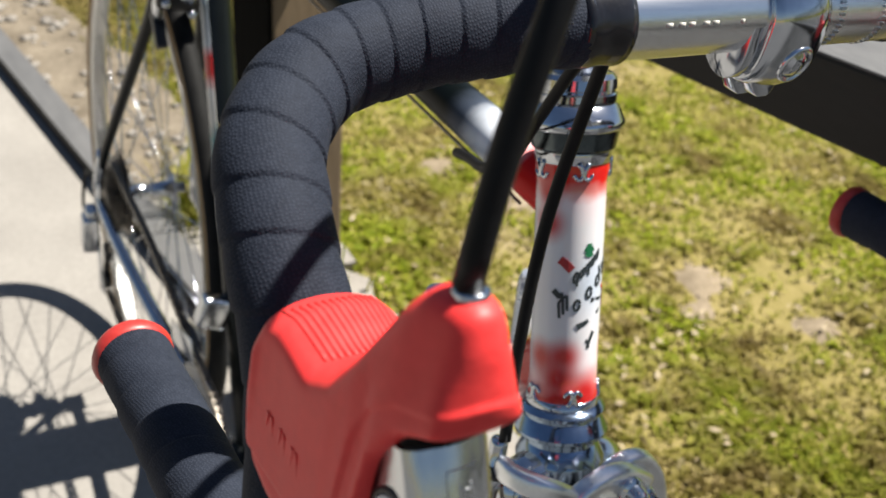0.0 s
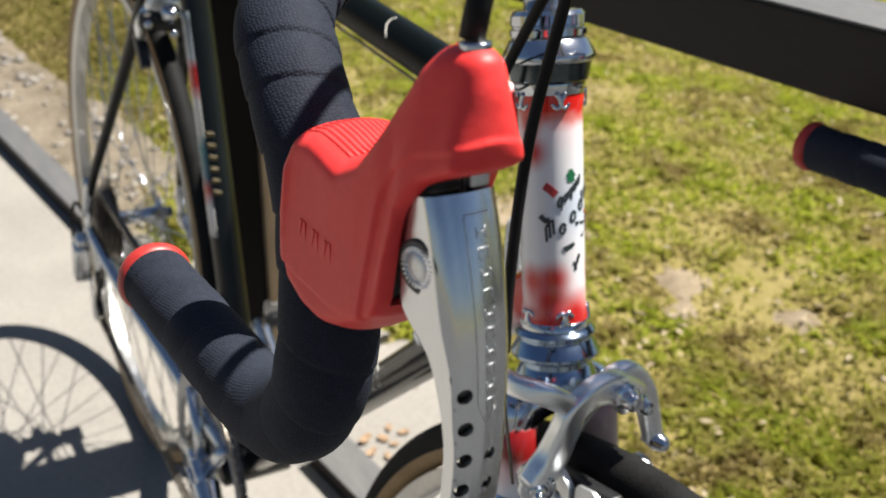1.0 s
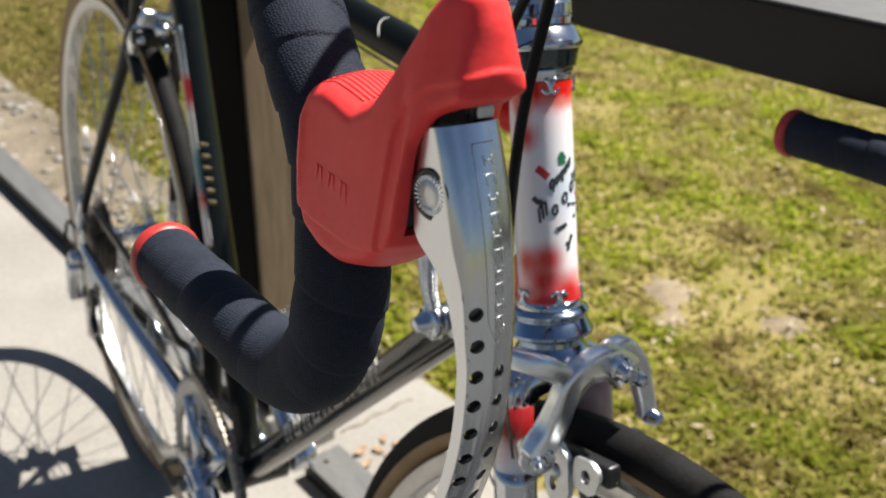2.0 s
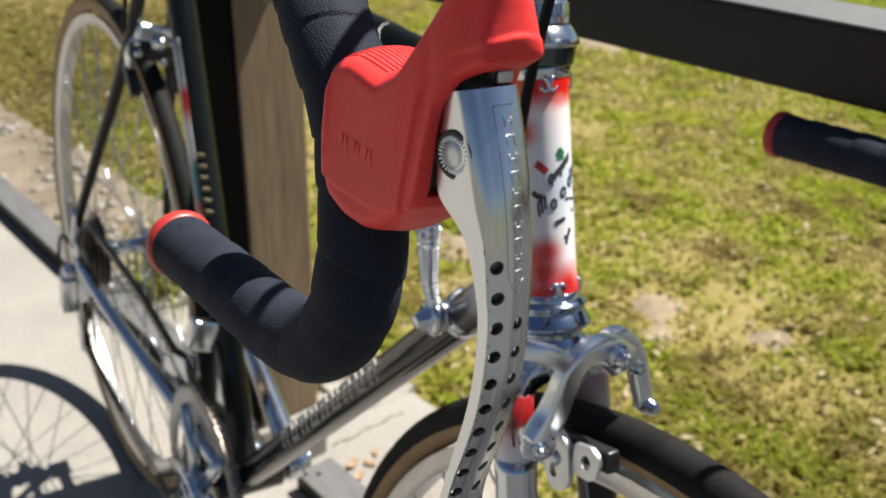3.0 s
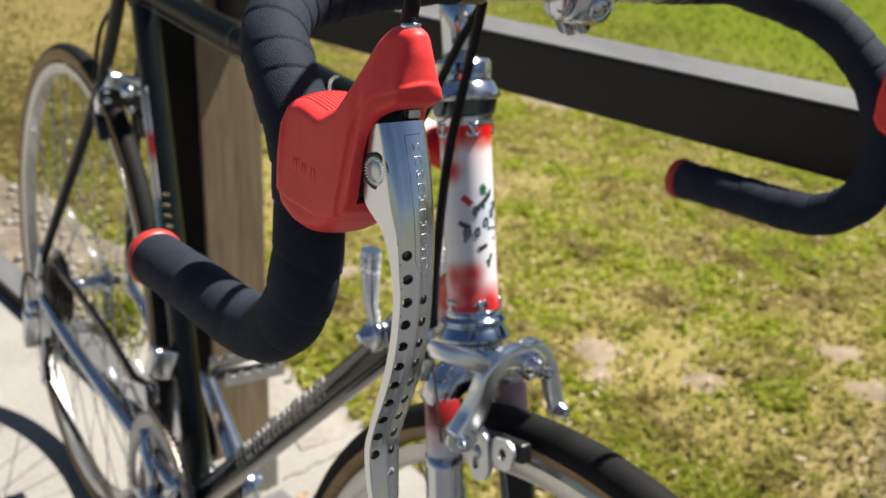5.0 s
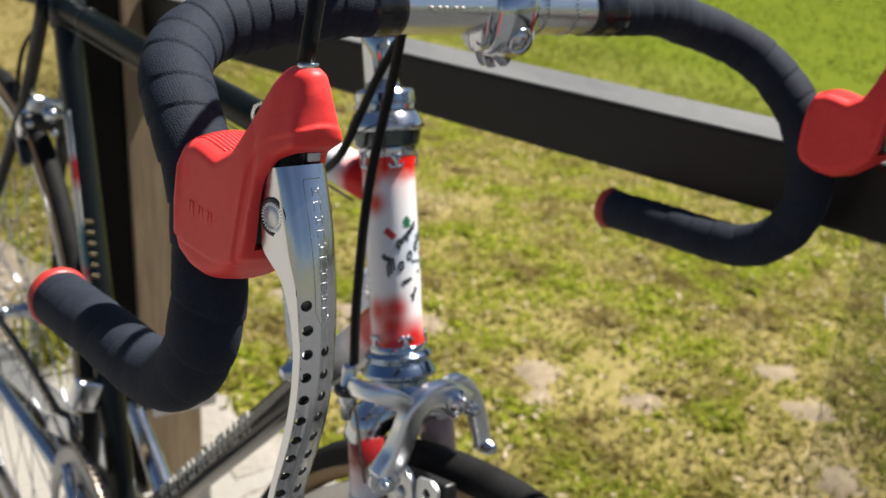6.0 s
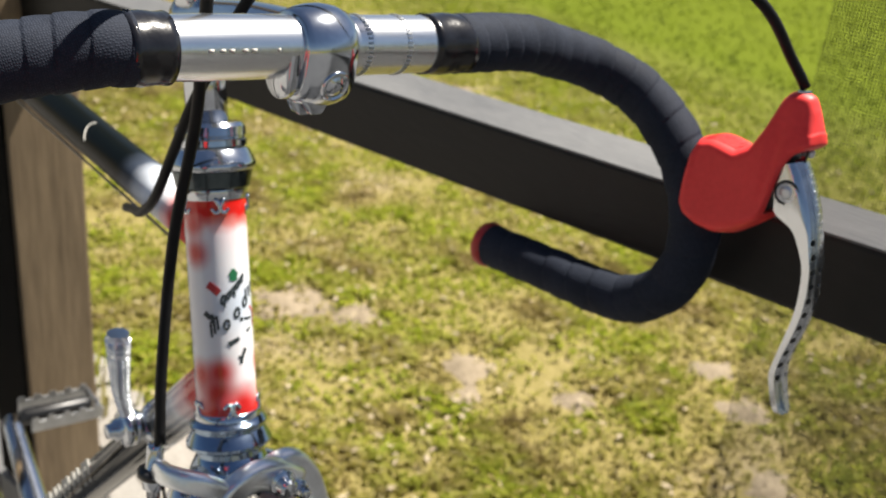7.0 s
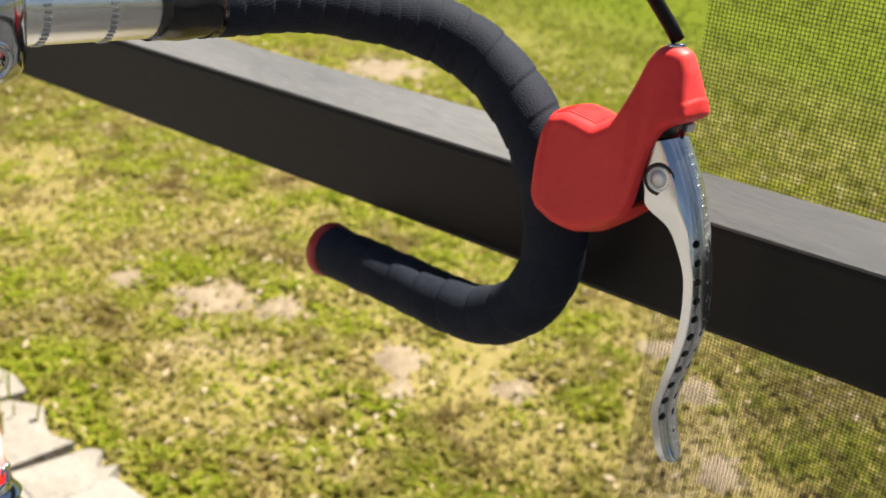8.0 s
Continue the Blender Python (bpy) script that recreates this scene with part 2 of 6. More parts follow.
CABLE = material("black_cable_sheath", (0.00378, 0.00378, 0.00441), (0.00882, 0.00882, 0.00945), 90, (0.42, 0.55), spec=0.15)
BLACK = material("black_plastic", (0.00504, 0.00504, 0.00567), (0.0126, 0.0126, 0.01323), 80, (0.3, 0.5))
TYRE = material("black_tyre", (0.00504, 0.00504, 0.00504), (0.0126, 0.0126, 0.0126), 60, (0.6, 0.8), spec=0.12, bump=0.0003, bump_scale=700)
SIDEWALL = material("tan_sidewall", (0.2268, 0.1386, 0.0567), (0.3276, 0.2142, 0.1008), 45, (0.6, 0.8))
RIM = material("silver_rim", (0.42, 0.42, 0.41), (0.54, 0.54, 0.53), 30, (0.22, 0.38), 1.0)
FRAME_PAINT = material("black_green_paint", (0.0018, 0.0028, 0.0027), (0.0034, 0.0052, 0.0050), 20, (0.30, 0.42), coat=0.15, spec=0.25)
LETTER = material("silver_lettering", (0.3906, 0.378, 0.3402), (0.4662, 0.4536, 0.4158), 60, (0.4, 0.6))
GOLD = material("gold_lettering", (0.085, 0.063, 0.022), (0.130, 0.098, 0.038), 60, (0.35, 0.5))
INK = material("dark_decal_ink", (0.0126, 0.0189, 0.02205), (0.02835, 0.0378, 0.04095), 200, (0.4, 0.5))
GREEN_INK = material("green_decal_ink", (0.0063, 0.1008, 0.0378), (0.0126, 0.1386, 0.0567), 200, (0.4, 0.5))
RED_INK = material("red_decal_ink", (0.315, 0.0126, 0.0189), (0.378, 0.0252, 0.0252), 200, (0.4, 0.5))
# dark paint suits the shaded faces; its lighter copy stands for sunlit tops
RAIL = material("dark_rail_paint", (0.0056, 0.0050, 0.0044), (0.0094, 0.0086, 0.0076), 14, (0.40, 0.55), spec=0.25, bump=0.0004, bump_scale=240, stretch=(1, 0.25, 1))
RAIL_LIT = material("lit_rail_paint", (0.075, 0.075, 0.075), (0.115, 0.114, 0.112), 30, (0.42, 0.58), bump=0.0004, bump_scale=300, stretch=(1, 0.3, 1))
WOOD = material("weathered_post_wood", (0.118, 0.082, 0.046), (0.225, 0.163, 0.096), 16, (0.7, 0.9), bump=0.001, bump_scale=90, stretch=(1, 1, 0.12))
SCREEN = material("screen_wire", (0.006, 0.0065, 0.006), (0.014, 0.0145, 0.014), 50, (0.6, 0.8), spec=0.15)
CONCRETE = material("pale_concrete", (0.180, 0.168, 0.151), (0.246, 0.232, 0.209), 5, (0.85, 0.95), bump=0.0015, bump_scale=160, fine=90)
# grey for the ground added out of view
UNSEEN_GROUND = material("unseen_grey_ground", (0.052, 0.052, 0.053), (0.092, 0.091, 0.090), 12, (0.8, 0.95), bump=0.003, bump_scale=220, fine=140)
# near-black tone that stands for shade on the post's left side
POST_SHADE = material("post_side_shade", (0.0020, 0.0017, 0.0014), (0.0042, 0.0035, 0.0029), 16, (0.75, 0.92), spec=0.06, bump=0.0006, bump_scale=120, stretch=(1, 1, 0.1))
DIRT = material("sandy_dirt", (0.070, 0.054, 0.034), (0.190, 0.160, 0.118), 9, (0.9, 1.0), bump=0.004, bump_scale=110, fine=70)
SAND = material("bare_sand", (0.125, 0.096, 0.058), (0.240, 0.192, 0.130), 14, (0.9, 1.0), bump=0.003, bump_scale=120, fine=80)
STONE = material("broken_pale_stone", (0.165, 0.150, 0.130), (0.255, 0.235, 0.207), 14, (0.85, 0.95), bump=0.003, bump_scale=60)
LEAF = material("dead_leaf", (0.19, 0.12, 0.065), (0.34, 0.235, 0.14), 60, (0.6, 0.8))
STRAW = material("straw_litter", (0.22, 0.17, 0.095), (0.36, 0.30, 0.20), 40, (0.7, 0.9))
GRASS, LAWN = grass_material(), lawn_material()


# ---- mesh tools ----
def part(name, bm, mat, parent, label="", smooth=True):
    """One mesh object under a thing or a part."""
    me = bpy.data.meshes.new(name)
    if isinstance(bm, bpy.types.Mesh):
        me = bm
    else:
        bmesh.ops.recalc_face_normals(bm, faces=bm.faces)
        bm.to_mesh(me)
        bm.free()
    me.materials.clear()
    me.materials.append(mat)
    for p in me.polygons:
        p.use_smooth = smooth
    ob = new(name, me)
    ob.parent = parent
    if label:
        tagged(ob, label)
    return ob


def crisp(ob, angle=40):
    """Sharp edges where faces meet at more than the angle."""
    bm = bmesh.new()
    bm.from_mesh(ob.data)
    for e in bm.edges:
        e.smooth = not (len(e.link_faces) == 2 and e.calc_face_angle(0) > radians(angle))
    bm.to_mesh(ob.data)
    bm.free()
    return ob


def spline(points, step=0.004):
    """Points at even steps on a smooth curve through the given ones."""
    p = [Vector(q) for q in points]
    p = [2 * p[0] - p[1]] + p + [2 * p[-1] - p[-2]]
    out = []
    for i in range(1, len(p) - 2):
        a, b, c, d = p[i - 1:i + 3]
        count = max(2, int((c - b).length / step))
        for k in range(count):
            t = k / count
            out.append(0.5 * (2 * b + (c - a) * t + (2 * a - 5 * b + 4 * c - d) * t * t + (3 * b - a - 3 * c + d) * t ** 3))
    out.append(p[-2])
    return out


def sweep(bm, points, radius, segments=16, flat=1.0, up=(0, 0, 1), caps=True):
    """A tube along points; radius: a number, or a function of (share of the way, length so far, angle). flat squeezes it along up."""
    pts = [Vector(p) for p in points]
    tangents = [((pts[min(i + 1, len(pts) - 1)] - pts[max(i - 1, 0)]).normalized()) for i in range(len(pts))]
    side = tangents[0].cross(Vector(up))
    if side.length < 1e-4:
        side = tangents[0].cross(Vector((1, 0, 0)))
    side.normalize()
    rings, length = [], 0.0
    for i, p in enumerate(pts):
        if i:
            length += (p - pts[i - 1]).length
            side = side - side.dot(tangents[i]) * tangents[i]
            side.normalize()
        other = side.cross(tangents[i])
        ring = []
        for k in range(segments):
            a = 2 * math.pi * k / segments
            r = radius(i / (len(pts) - 1), length, a) if callable(radius) else radius
            ring.append(bm.verts.new(p + side * (math.cos(a) * r) + other * (math.sin(a) * r * flat)))
        rings.append(ring)
    for a, b in zip(rings, rings[1:]):
        for k in range(segments):
            bm.faces.new((a[k], a[(k + 1) % segments], b[(k + 1) % segments], b[k]))
    if caps:
        bm.faces.new(rings[0][::-1])
        bm.faces.new(rings[-1])
    return rings


def wrap_map(bm, rings, girth, step):
    """A flat map of a swept tube: its girth across, its length along, in metres."""
    layer = bm.loops.layers.uv.new("wrap")
    bm.verts.index_update()
    n = len(rings[0])
    for f in bm.faces:
        places = [divmod(loop.vert.index, n) for loop in f.loops]
        seam = len(places) == 4 and any(k == 0 for _, k in places) and any(k == n - 1 for _, k in places)
        for loop, (i, k) in zip(f.loops, places):
            loop[layer].uv = ((n if seam and k == 0 else k) / n * girth, i * step)


def lathe(bm, profile, origin=(0, 0, 0), axis=(0, 0, 1), segments=32, closed=False):
    """Turn (height, radius) pairs round an axis."""
    turn = Vector((0, 0, 1)).rotation_difference(Vector(axis)).to_matrix()
    rings = []
    for h, r in profile:
        rings.append([bm.verts.new(Vector(origin) + turn @ Vector((r * math.cos(2 * math.pi * k / segments), r * math.sin(2 * math.pi * k / segments), h))) for k in range(segments)])
    loops = list(zip(rings, rings[1:])) + ([(rings[-1], rings[0])] if closed else [])
    for a, b in loops:
        for k in range(segments):
            bm.faces.new((a[k], a[(k + 1) % segments], b[(k + 1) % segments], b[k]))
    if not closed:
        bm.faces.new(rings[0][::-1])
        bm.faces.new(rings[-1])


def block(bm, centre, size, turn=None, bevel=0.0):
    made = bmesh.ops.create_cube(bm, size=1.0)["verts"]
    m = Matrix.Translation(centre) @ (turn.to_4x4() if turn else Matrix()) @ Matrix.Diagonal((*size, 1))
    bmesh.ops.transform(bm, matrix=m, verts=made)
    if bevel:
        edges = list({e for v in made for e in v.link_edges})
        bmesh.ops.bevel(bm, geom=edges, offset=bevel, segments=2, affect="EDGES", profile=0.6)


def moved(bm, m):
    bmesh.ops.transform(bm, matrix=m, verts=bm.verts)
    return bm


def worked(bm, kind, cutter=None, **values):
    """The mesh after one modifier has worked on it."""
    me = bpy.data.meshes.new("work")
    bmesh.ops.recalc_face_normals(bm, faces=bm.faces)
    bm.to_mesh(me)
    bm.free()
    ob = new("work", me)
    spare = None
    if kind == "rubber":
        r = ob.modifiers.new("skin", "REMESH")
        r.mode, r.voxel_size = "VOXEL", values["size"]
        s = ob.modifiers.new("soft", "SMOOTH")
        s.factor, s.iterations = 0.5, values["soft"]
    if kind == "drill":
        cut_mesh = bpy.data.meshes.new("cut")
        bmesh.ops.recalc_face_normals(cutter, faces=cutter.faces)
        cutter.to_mesh(cut_mesh)
        cutter.free()
        spare = new("cut", cut_mesh)
        d = ob.modifiers.new("holes", "BOOLEAN")
        d.operation, d.object, d.solver, d.use_self = "DIFFERENCE", spare, "EXACT", True
    bpy.context.view_layer.update()
    done = bpy.data.meshes.new_from_object(ob.evaluated_get(bpy.context.evaluated_depsgraph_get()))
    for o in (ob, spare):
        if o:
            bpy.data.objects.remove(o)
    return done


# ---- ground ----
def edge_x(y):
    """Where the paving ends and the lawn begins."""
    return float(np.interp(y, [-3, 0.25, 0.7, 1.22, 1.5, 2.0, 2.5, 6], [0.78, 0.45, 0.40, 0.30, 0.24, 0.12, 0.04, -0.5]))


def ground():
    bm = bmesh.new()
    n = 60
    grid = [[bm.verts.new((600 * (2 * i / n - 1) ** 3, 600 * (2 * j / n - 1) ** 3, -0.022)) for j in range(n + 1)] for i in range(n + 1)]
    for i in range(n):
        for j in range(n):
            bm.faces.new((grid[i][j], grid[i + 1][j], grid[i + 1][j + 1], grid[i][j + 1]))
    return tagged(part("ground", bm, LAWN, None), "patchy lawn soil with bare sandy spots", "lawn", kind="structure")


def pavement():
    bm = bmesh.new()
    ys = np.arange(-4, 7.01, 0.08)
    rng = random.Random(3)
    right = [((edge_x(y) - 0.16 if y < 0.05 else (edge_x(y) - (0.13 if 0.34 < y < 0.80 else 0.01) if y < 0.95 else 0.250 - 0.157 * y)) + rng.uniform(-0.012, 0.012), y) for y in ys]
    # ends at y -0.70, out of view, so the blade reflects darker ground
    outline = [(-9, -0.70), (0.42, -0.70)] + [p for p in right if p[1] > -0.66] + [(-9, 7)]
    top = [bm.verts.new((x, y, 0.0)) for x, y in outline]
    low = [bm.verts.new((x, y, -0.08)) for x, y in outline]
    bm.faces.new(top)
    for i in range(len(top)):
        k = (i + 1) % len(top)
        bm.faces.new((top[i], low[i], low[k], top[k]))
    ob = part("pavement", bm, CONCRETE, None, smooth=False)
    return tagged(ob, "pale sunlit concrete path with a broken edge", "path", kind="structure")


def joint(parent):
    """An earth-filled joint that runs across the path."""
    bm = bmesh.new()
    line = [Vector((0.262 + 0.0135 * k, 0.262 + 0.0022 * k + 0.003 * math.sin(1.7 * k), 0.0)) for k in range(11)]
    sweep(bm, line, lambda t, l, k: 0.0022 + 0.0008 * math.sin(40 * t), 8, flat=0.5)
    part("joint", bm, DIRT, parent, "narrow earth-filled joint in the concrete")


def road():
    # added ground, never in view; its grey darkens what the metal reflects
    bm = bmesh.new()
    block(bm, (0, -7.705, -0.0405), (30, 14, 0.08), bevel=0.004)
    return tagged(part("road", bm, UNSEEN_GROUND, None, smooth=False), "grey ground added out of view for darker reflections", "road", kind="structure")


def paving_stones(parent):
    rng = random.Random(8)
    y = -1.4
    while y < 0.72:
        if 0.02 <= y < 0.30:
            y = 0.31
        step = rng.uniform(0.10, 0.22)
        inner = [(edge_x(y + step * k / 3) - (0.155 if y < 0.1 else 0.125) + rng.uniform(-0.006, 0.012), y + 0.006 + (step - 0.012) * k / 3) for k in range(4)]
        outer = [(edge_x(y + step * k / 4) + rng.uniform(-0.05, 0.03) * (1.0 if y < 0.1 else 0.6), y + rng.uniform(0.0, 0.012) + (step - 0.02) * k / 4) for k in range(5)]
        ring = inner + outer[::-1]
        bm = bmesh.new()
        lift = rng.uniform(-0.006, 0.003)
        top = [bm.verts.new((a, b, lift + rng.uniform(-0.002, 0.002))) for a, b in ring]
        low = [bm.verts.new((a, b, -0.05)) for a, b in ring]
        bm.faces.new(top)
        for i in range(len(ring)):
            k = (i + 1) % len(ring)
            bm.faces.new((top[i], low[i], low[k], top[k]))
        part("paving_stone", bm, STONE, parent, smooth=False)
        y += step


BARE = [(0.83, 0.74, 0.085), (0.92, 0.62, 0.055), (1.00, 0.36, 0.055), (1.10, 0.16, 0.045), (0.94, 0.27, 0.03), (1.38, -0.04, 0.05), (0.73, 0.90, 0.05), (2.10, 1.80, 0.16), (1.44, 0.10, 0.045), (1.22, -0.20, 0.05)]


def bare(x, y):
    """Above zero inside the bare sandy spots, with ragged rims."""
    rag = 0.75 * noise.noise(Vector((x * 16, y * 16, 4.0))) + 0.4 * noise.noise(Vector((x * 45, y * 45, 8.0)))
    return max(1.0 - math.hypot(x - cx, y - cy) / r for cx, cy, r in BARE) + rag


def sandy_spots():
    bm = bmesh.new()
    step = 0.012
    for cx, cy, r in BARE:
        made = {}
        n = int(1.7 * r / step)
        for i in range(-n, n + 1):
            for j in range(-n, n + 1):
                x, y = cx + i * step, cy + j * step
                deep = bare(x, y)
                if deep > -0.25:
                    made[i, j] = bm.verts.new((x, y, -0.026 + 0.012 * min(1.0, max(0.0, deep + 0.25)) + 0.002 * noise.noise(Vector((x, y, 0)) * 60)))
        for i, j in made:
            ring = [made.get(k) for k in ((i, j), (i + 1, j), (i + 1, j + 1), (i, j + 1))]
            if all(ring):
                bm.faces.new(ring)
    tagged(part("sandy_spots", bm, SAND, None), "bare pale sandy spots worn into the lawn", "sand", kind="stuff")


def grass():
    """Short uneven lawn, thin over the bare spots."""
    rng = np.random.default_rng(5)
    verts, faces = [], []
    spread = [(175000, 0.1, 3.5, -0.9, 3.6, 0.014, 0.0075), (60000, 0.3, 8.5, -0.9, 9.0, 0.024, 0.010), (9000, -2.5, 1.0, 1.6, 6.0, 0.030, 0.009)]
    for count, x0, x1, y0, y1, tall, wide in spread:
        for _ in range(count):
            x, y = rng.uniform(x0, x1), rng.uniform(y0, y1)
            fade = min((x1 - x) / (0.35 * x1), (y1 - y) / (0.35 * y1)) + 0.35 * noise.noise(Vector((x * 2.2, y * 2.2, 9.0)))
            if rng.random() > fade or x < edge_x(y) + 0.02 * rng.normal() or noise.noise(Vector((x * 1.9, y * 1.9, 3.0))) + 0.35 * noise.noise(Vector((x * 9, y * 9, 1))) > 0.34 + 0.14 * rng.normal() or bare(x, y) > 0.05 + 0.35 * rng.normal() or rng.random() < 0.25 * min(1.0, max(0.0, (0.25 - y) / 0.45)):
                continue
            h, w, a, lean = tall * rng.uniform(0.4, 1.2), wide * rng.uniform(0.5, 1.2), rng.uniform(0, 6.283), rng.uniform(0.6, 2.1)
            dx, dy = math.cos(a), math.sin(a)
            i = len(verts)
            b = 0.5 * h
            verts += [(x - dy * w / 2, y + dx * w / 2, -0.024), (x + dy * w / 2, y - dx * w / 2, -0.024),
                      (x + dx * lean * b * 0.4 - dy * w * 0.4, y + dy * lean * b * 0.4 + dx * w * 0.4, -0.022 + b),
                      (x + dx * lean * b * 0.4 + dy * w * 0.4, y + dy * lean * b * 0.4 - dx * w * 0.4, -0.022 + b),
                      (x + dx * lean * h * 0.9, y + dy * lean * h * 0.9, -0.02 + h * (1 - 0.25 * lean))]
            faces += [(i, i + 1, i + 3, i + 2), (i + 2, i + 3, i + 4)]
    for _ in range(108000):
        x, y = rng.uniform(0.3, 3.3), rng.uniform(-0.8, 3.3)
        if rng.random() > min(3.3 - x, 3.3 - y) / 1.1 or x < edge_x(y) + 0.02 or noise.noise(Vector((x * 3.1, y * 3.1, 7.0))) + 0.6 * noise.noise(Vector((x * 14, y * 14, 2.0))) < 0.06 + 0.13 * rng.normal() or bare(x, y) > 0.0:
            continue
        a, long, w, rise = rng.uniform(0, 6.283), rng.uniform(0.012, 0.036), rng.uniform(0.0035, 0.0080), rng.uniform(0.002, 0.009)
        dx, dy = math.cos(a), math.sin(a)
        i = len(verts)
        verts += [(x, y, -0.016), (x + dx * long * 0.5 - dy * w, y + dy * long * 0.5 + dx * w, -0.014 + rise),
                  (x + dx * long, y + dy * long, -0.014 + rise * 0.8), (x + dx * long * 0.5 + dy * w, y + dy * long * 0.5 - dx * w, -0.014 + rise)]
        faces += [(i, i + 1, i + 2), (i, i + 2, i + 3)]
    me = bpy.data.meshes.new("grass")
    me.from_pydata(verts, [], faces)
    return tagged(part("grass", me, GRASS, None, smooth=False), "short patchy green and straw-coloured grass", "grass", kind="stuff")


def straw():
    """Dry bits lying in the lawn."""
    rng = np.random.default_rng(11)
    verts, faces = [], []
    for _ in range(3800):
        x, y = rng.uniform(0.3, 2.8), rng.uniform(-1.1, 2.4)
        if x < edge_x(y) + 0.02 or noise.noise(Vector((x * 2.6, y * 2.6, 5.0))) < 0.02 + 0.22 * rng.normal():
            continue
        a, long, w, z = rng.uniform(0, 6.283), rng.uniform(0.008, 0.026), rng.uniform(0.002, 0.006), rng.uniform(-0.014, -0.004)
        dx, dy, up = math.cos(a), math.sin(a), rng.uniform(-0.006, 0.008)
        i = len(verts)
        verts += [(x, y, z), (x + dx * long * 0.4 - dy * w, y + dy * long * 0.4 + dx * w, z + 0.003), (x + dx * long, y + dy * long, z + up), (x + dx * long * 0.5 + dy * w, y + dy * long * 0.5 - dx * w, z + 0.001)]
        faces += [(i, i + 1, i + 2), (i, i + 2, i + 3)]
    me = bpy.data.meshes.new("straw")
    me.from_pydata(verts, [], faces)
    return tagged(part("straw_litter", me, STRAW, None, smooth=False), "pale dry straw and leaf bits lying in the lawn", "litter", kind="stuff")


def weeds(centre, count, tall, seed):
    rng = random.Random(seed)
    bm = bmesh.new()
    for _ in range(count):
        a, far = rng.uniform(0, 6.283), abs(rng.gauss(0, 0.03))
        x, y = centre[0] + far * math.cos(a), centre[1] + 2.2 * far * math.sin(a)
        h, w, b = tall * rng.uniform(0.4, 1.1), rng.uniform(0.002, 0.004), rng.uniform(0, 6.283)
        dx, dy = math.cos(b), math.sin(b)
        out = rng.uniform(0.2, 0.8) * h
        q = [bm.verts.new((x - dy * w, y + dx * w, -0.02)), bm.verts.new((x + dy * w, y - dx * w, -0.02)),
             bm.verts.new((x + dx * out * 0.3 + dy * w, y + dy * out * 0.3 - dx * w, h * 0.6)), bm.verts.new((x + dx * out * 0.3 - dy * w, y + dy * out * 0.3 + dx * w, h * 0.6)),
             bm.verts.new((x + dx * out, y + dy * out, h))]
        bm.faces.new((q[0], q[1], q[2], q[3]))
        bm.faces.new((q[3], q[2], q[4]))
    return tagged(part("weeds", bm, GRASS, None, smooth=False), "tuft of green weeds growing beside the concrete path", "weeds", kind="stuff")


def dirt_strip():
    """Bare sandy ground between the fence board and the lawn, with small stones."""
    bm = bmesh.new()
    rows = []
    for i in range(100):
        y = 0.80 + 0.026 * i
        a, b = 0.230 - 0.157 * y, edge_x(y) + 0.05 + 0.03 * noise.noise(Vector((y * 7, 0, 2)))
        rows.append([bm.verts.new((a + (b - a) * k / 12, y, -0.011 + 0.007 * noise.noise(Vector((a + (b - a) * k / 12, y, 0)) * 14) - (0.012 if k == 12 else 0))) for k in range(13)])
    for p, q in zip(rows, rows[1:]):
        for k in range(12):
            bm.faces.new((p[k], p[k + 1], q[k + 1], q[k]))
    tagged(part("dirt_strip", bm, DIRT, None), "bare sandy dirt strip beside the fence board", "dirt", kind="structure")
    rng = random.Random(21)
    bm = bmesh.new()
    for _ in range(170):
        y = rng.uniform(0.85, 2.6)
        a, b = 0.275 - 0.157 * y, edge_x(y) + 0.02
        size = rng.uniform(0.006, 0.022)
        bmesh.ops.create_icosphere(bm, subdivisions=1, radius=size, matrix=Matrix.Translation((rng.uniform(a, b), y, -0.008)) @ Matrix.Rotation(rng.uniform(0, 6), 4, "Z") @ Matrix.Diagonal((1, rng.uniform(0.5, 0.9), rng.uniform(0.35, 0.6), 1)))
    tagged(part("gravel", bm, STONE, None), "loose pale stones on the dirt beside the fence", "gravel", kind="stuff")


ground()
dirt_strip()
sandy_spots()
road()
path = pavement()
joint(path)
paving_stones(path)
grass()
straw()
weeds((0.20, 0.86), 160, 0.13, 1)
weeds((0.34, 0.62), 90, 0.08, 2)

# ---- fence ----
FENCE_TURN = math.radians(8.9)
FENCE_X, FENCE_Y, RAIL_TOP, RAIL_SLOPE = 0.2627, -0.30, 0.8154, -0.0435
ALONG = Vector((-math.sin(FENCE_TURN), math.cos(FENCE_TURN), 0))
ACROSS = Vector((math.cos(FENCE_TURN), math.sin(FENCE_TURN), 0))
FENCE = Matrix((ACROSS, ALONG, (0, 0, 1))).transposed()


def on_fence(across, along, z):
    """A place by its distance behind the rail's face, its way along the fence and its height."""
    return Vector((FENCE_X, FENCE_Y, 0)) + ACROSS * across + ALONG * along + Vector((0, 0, z))


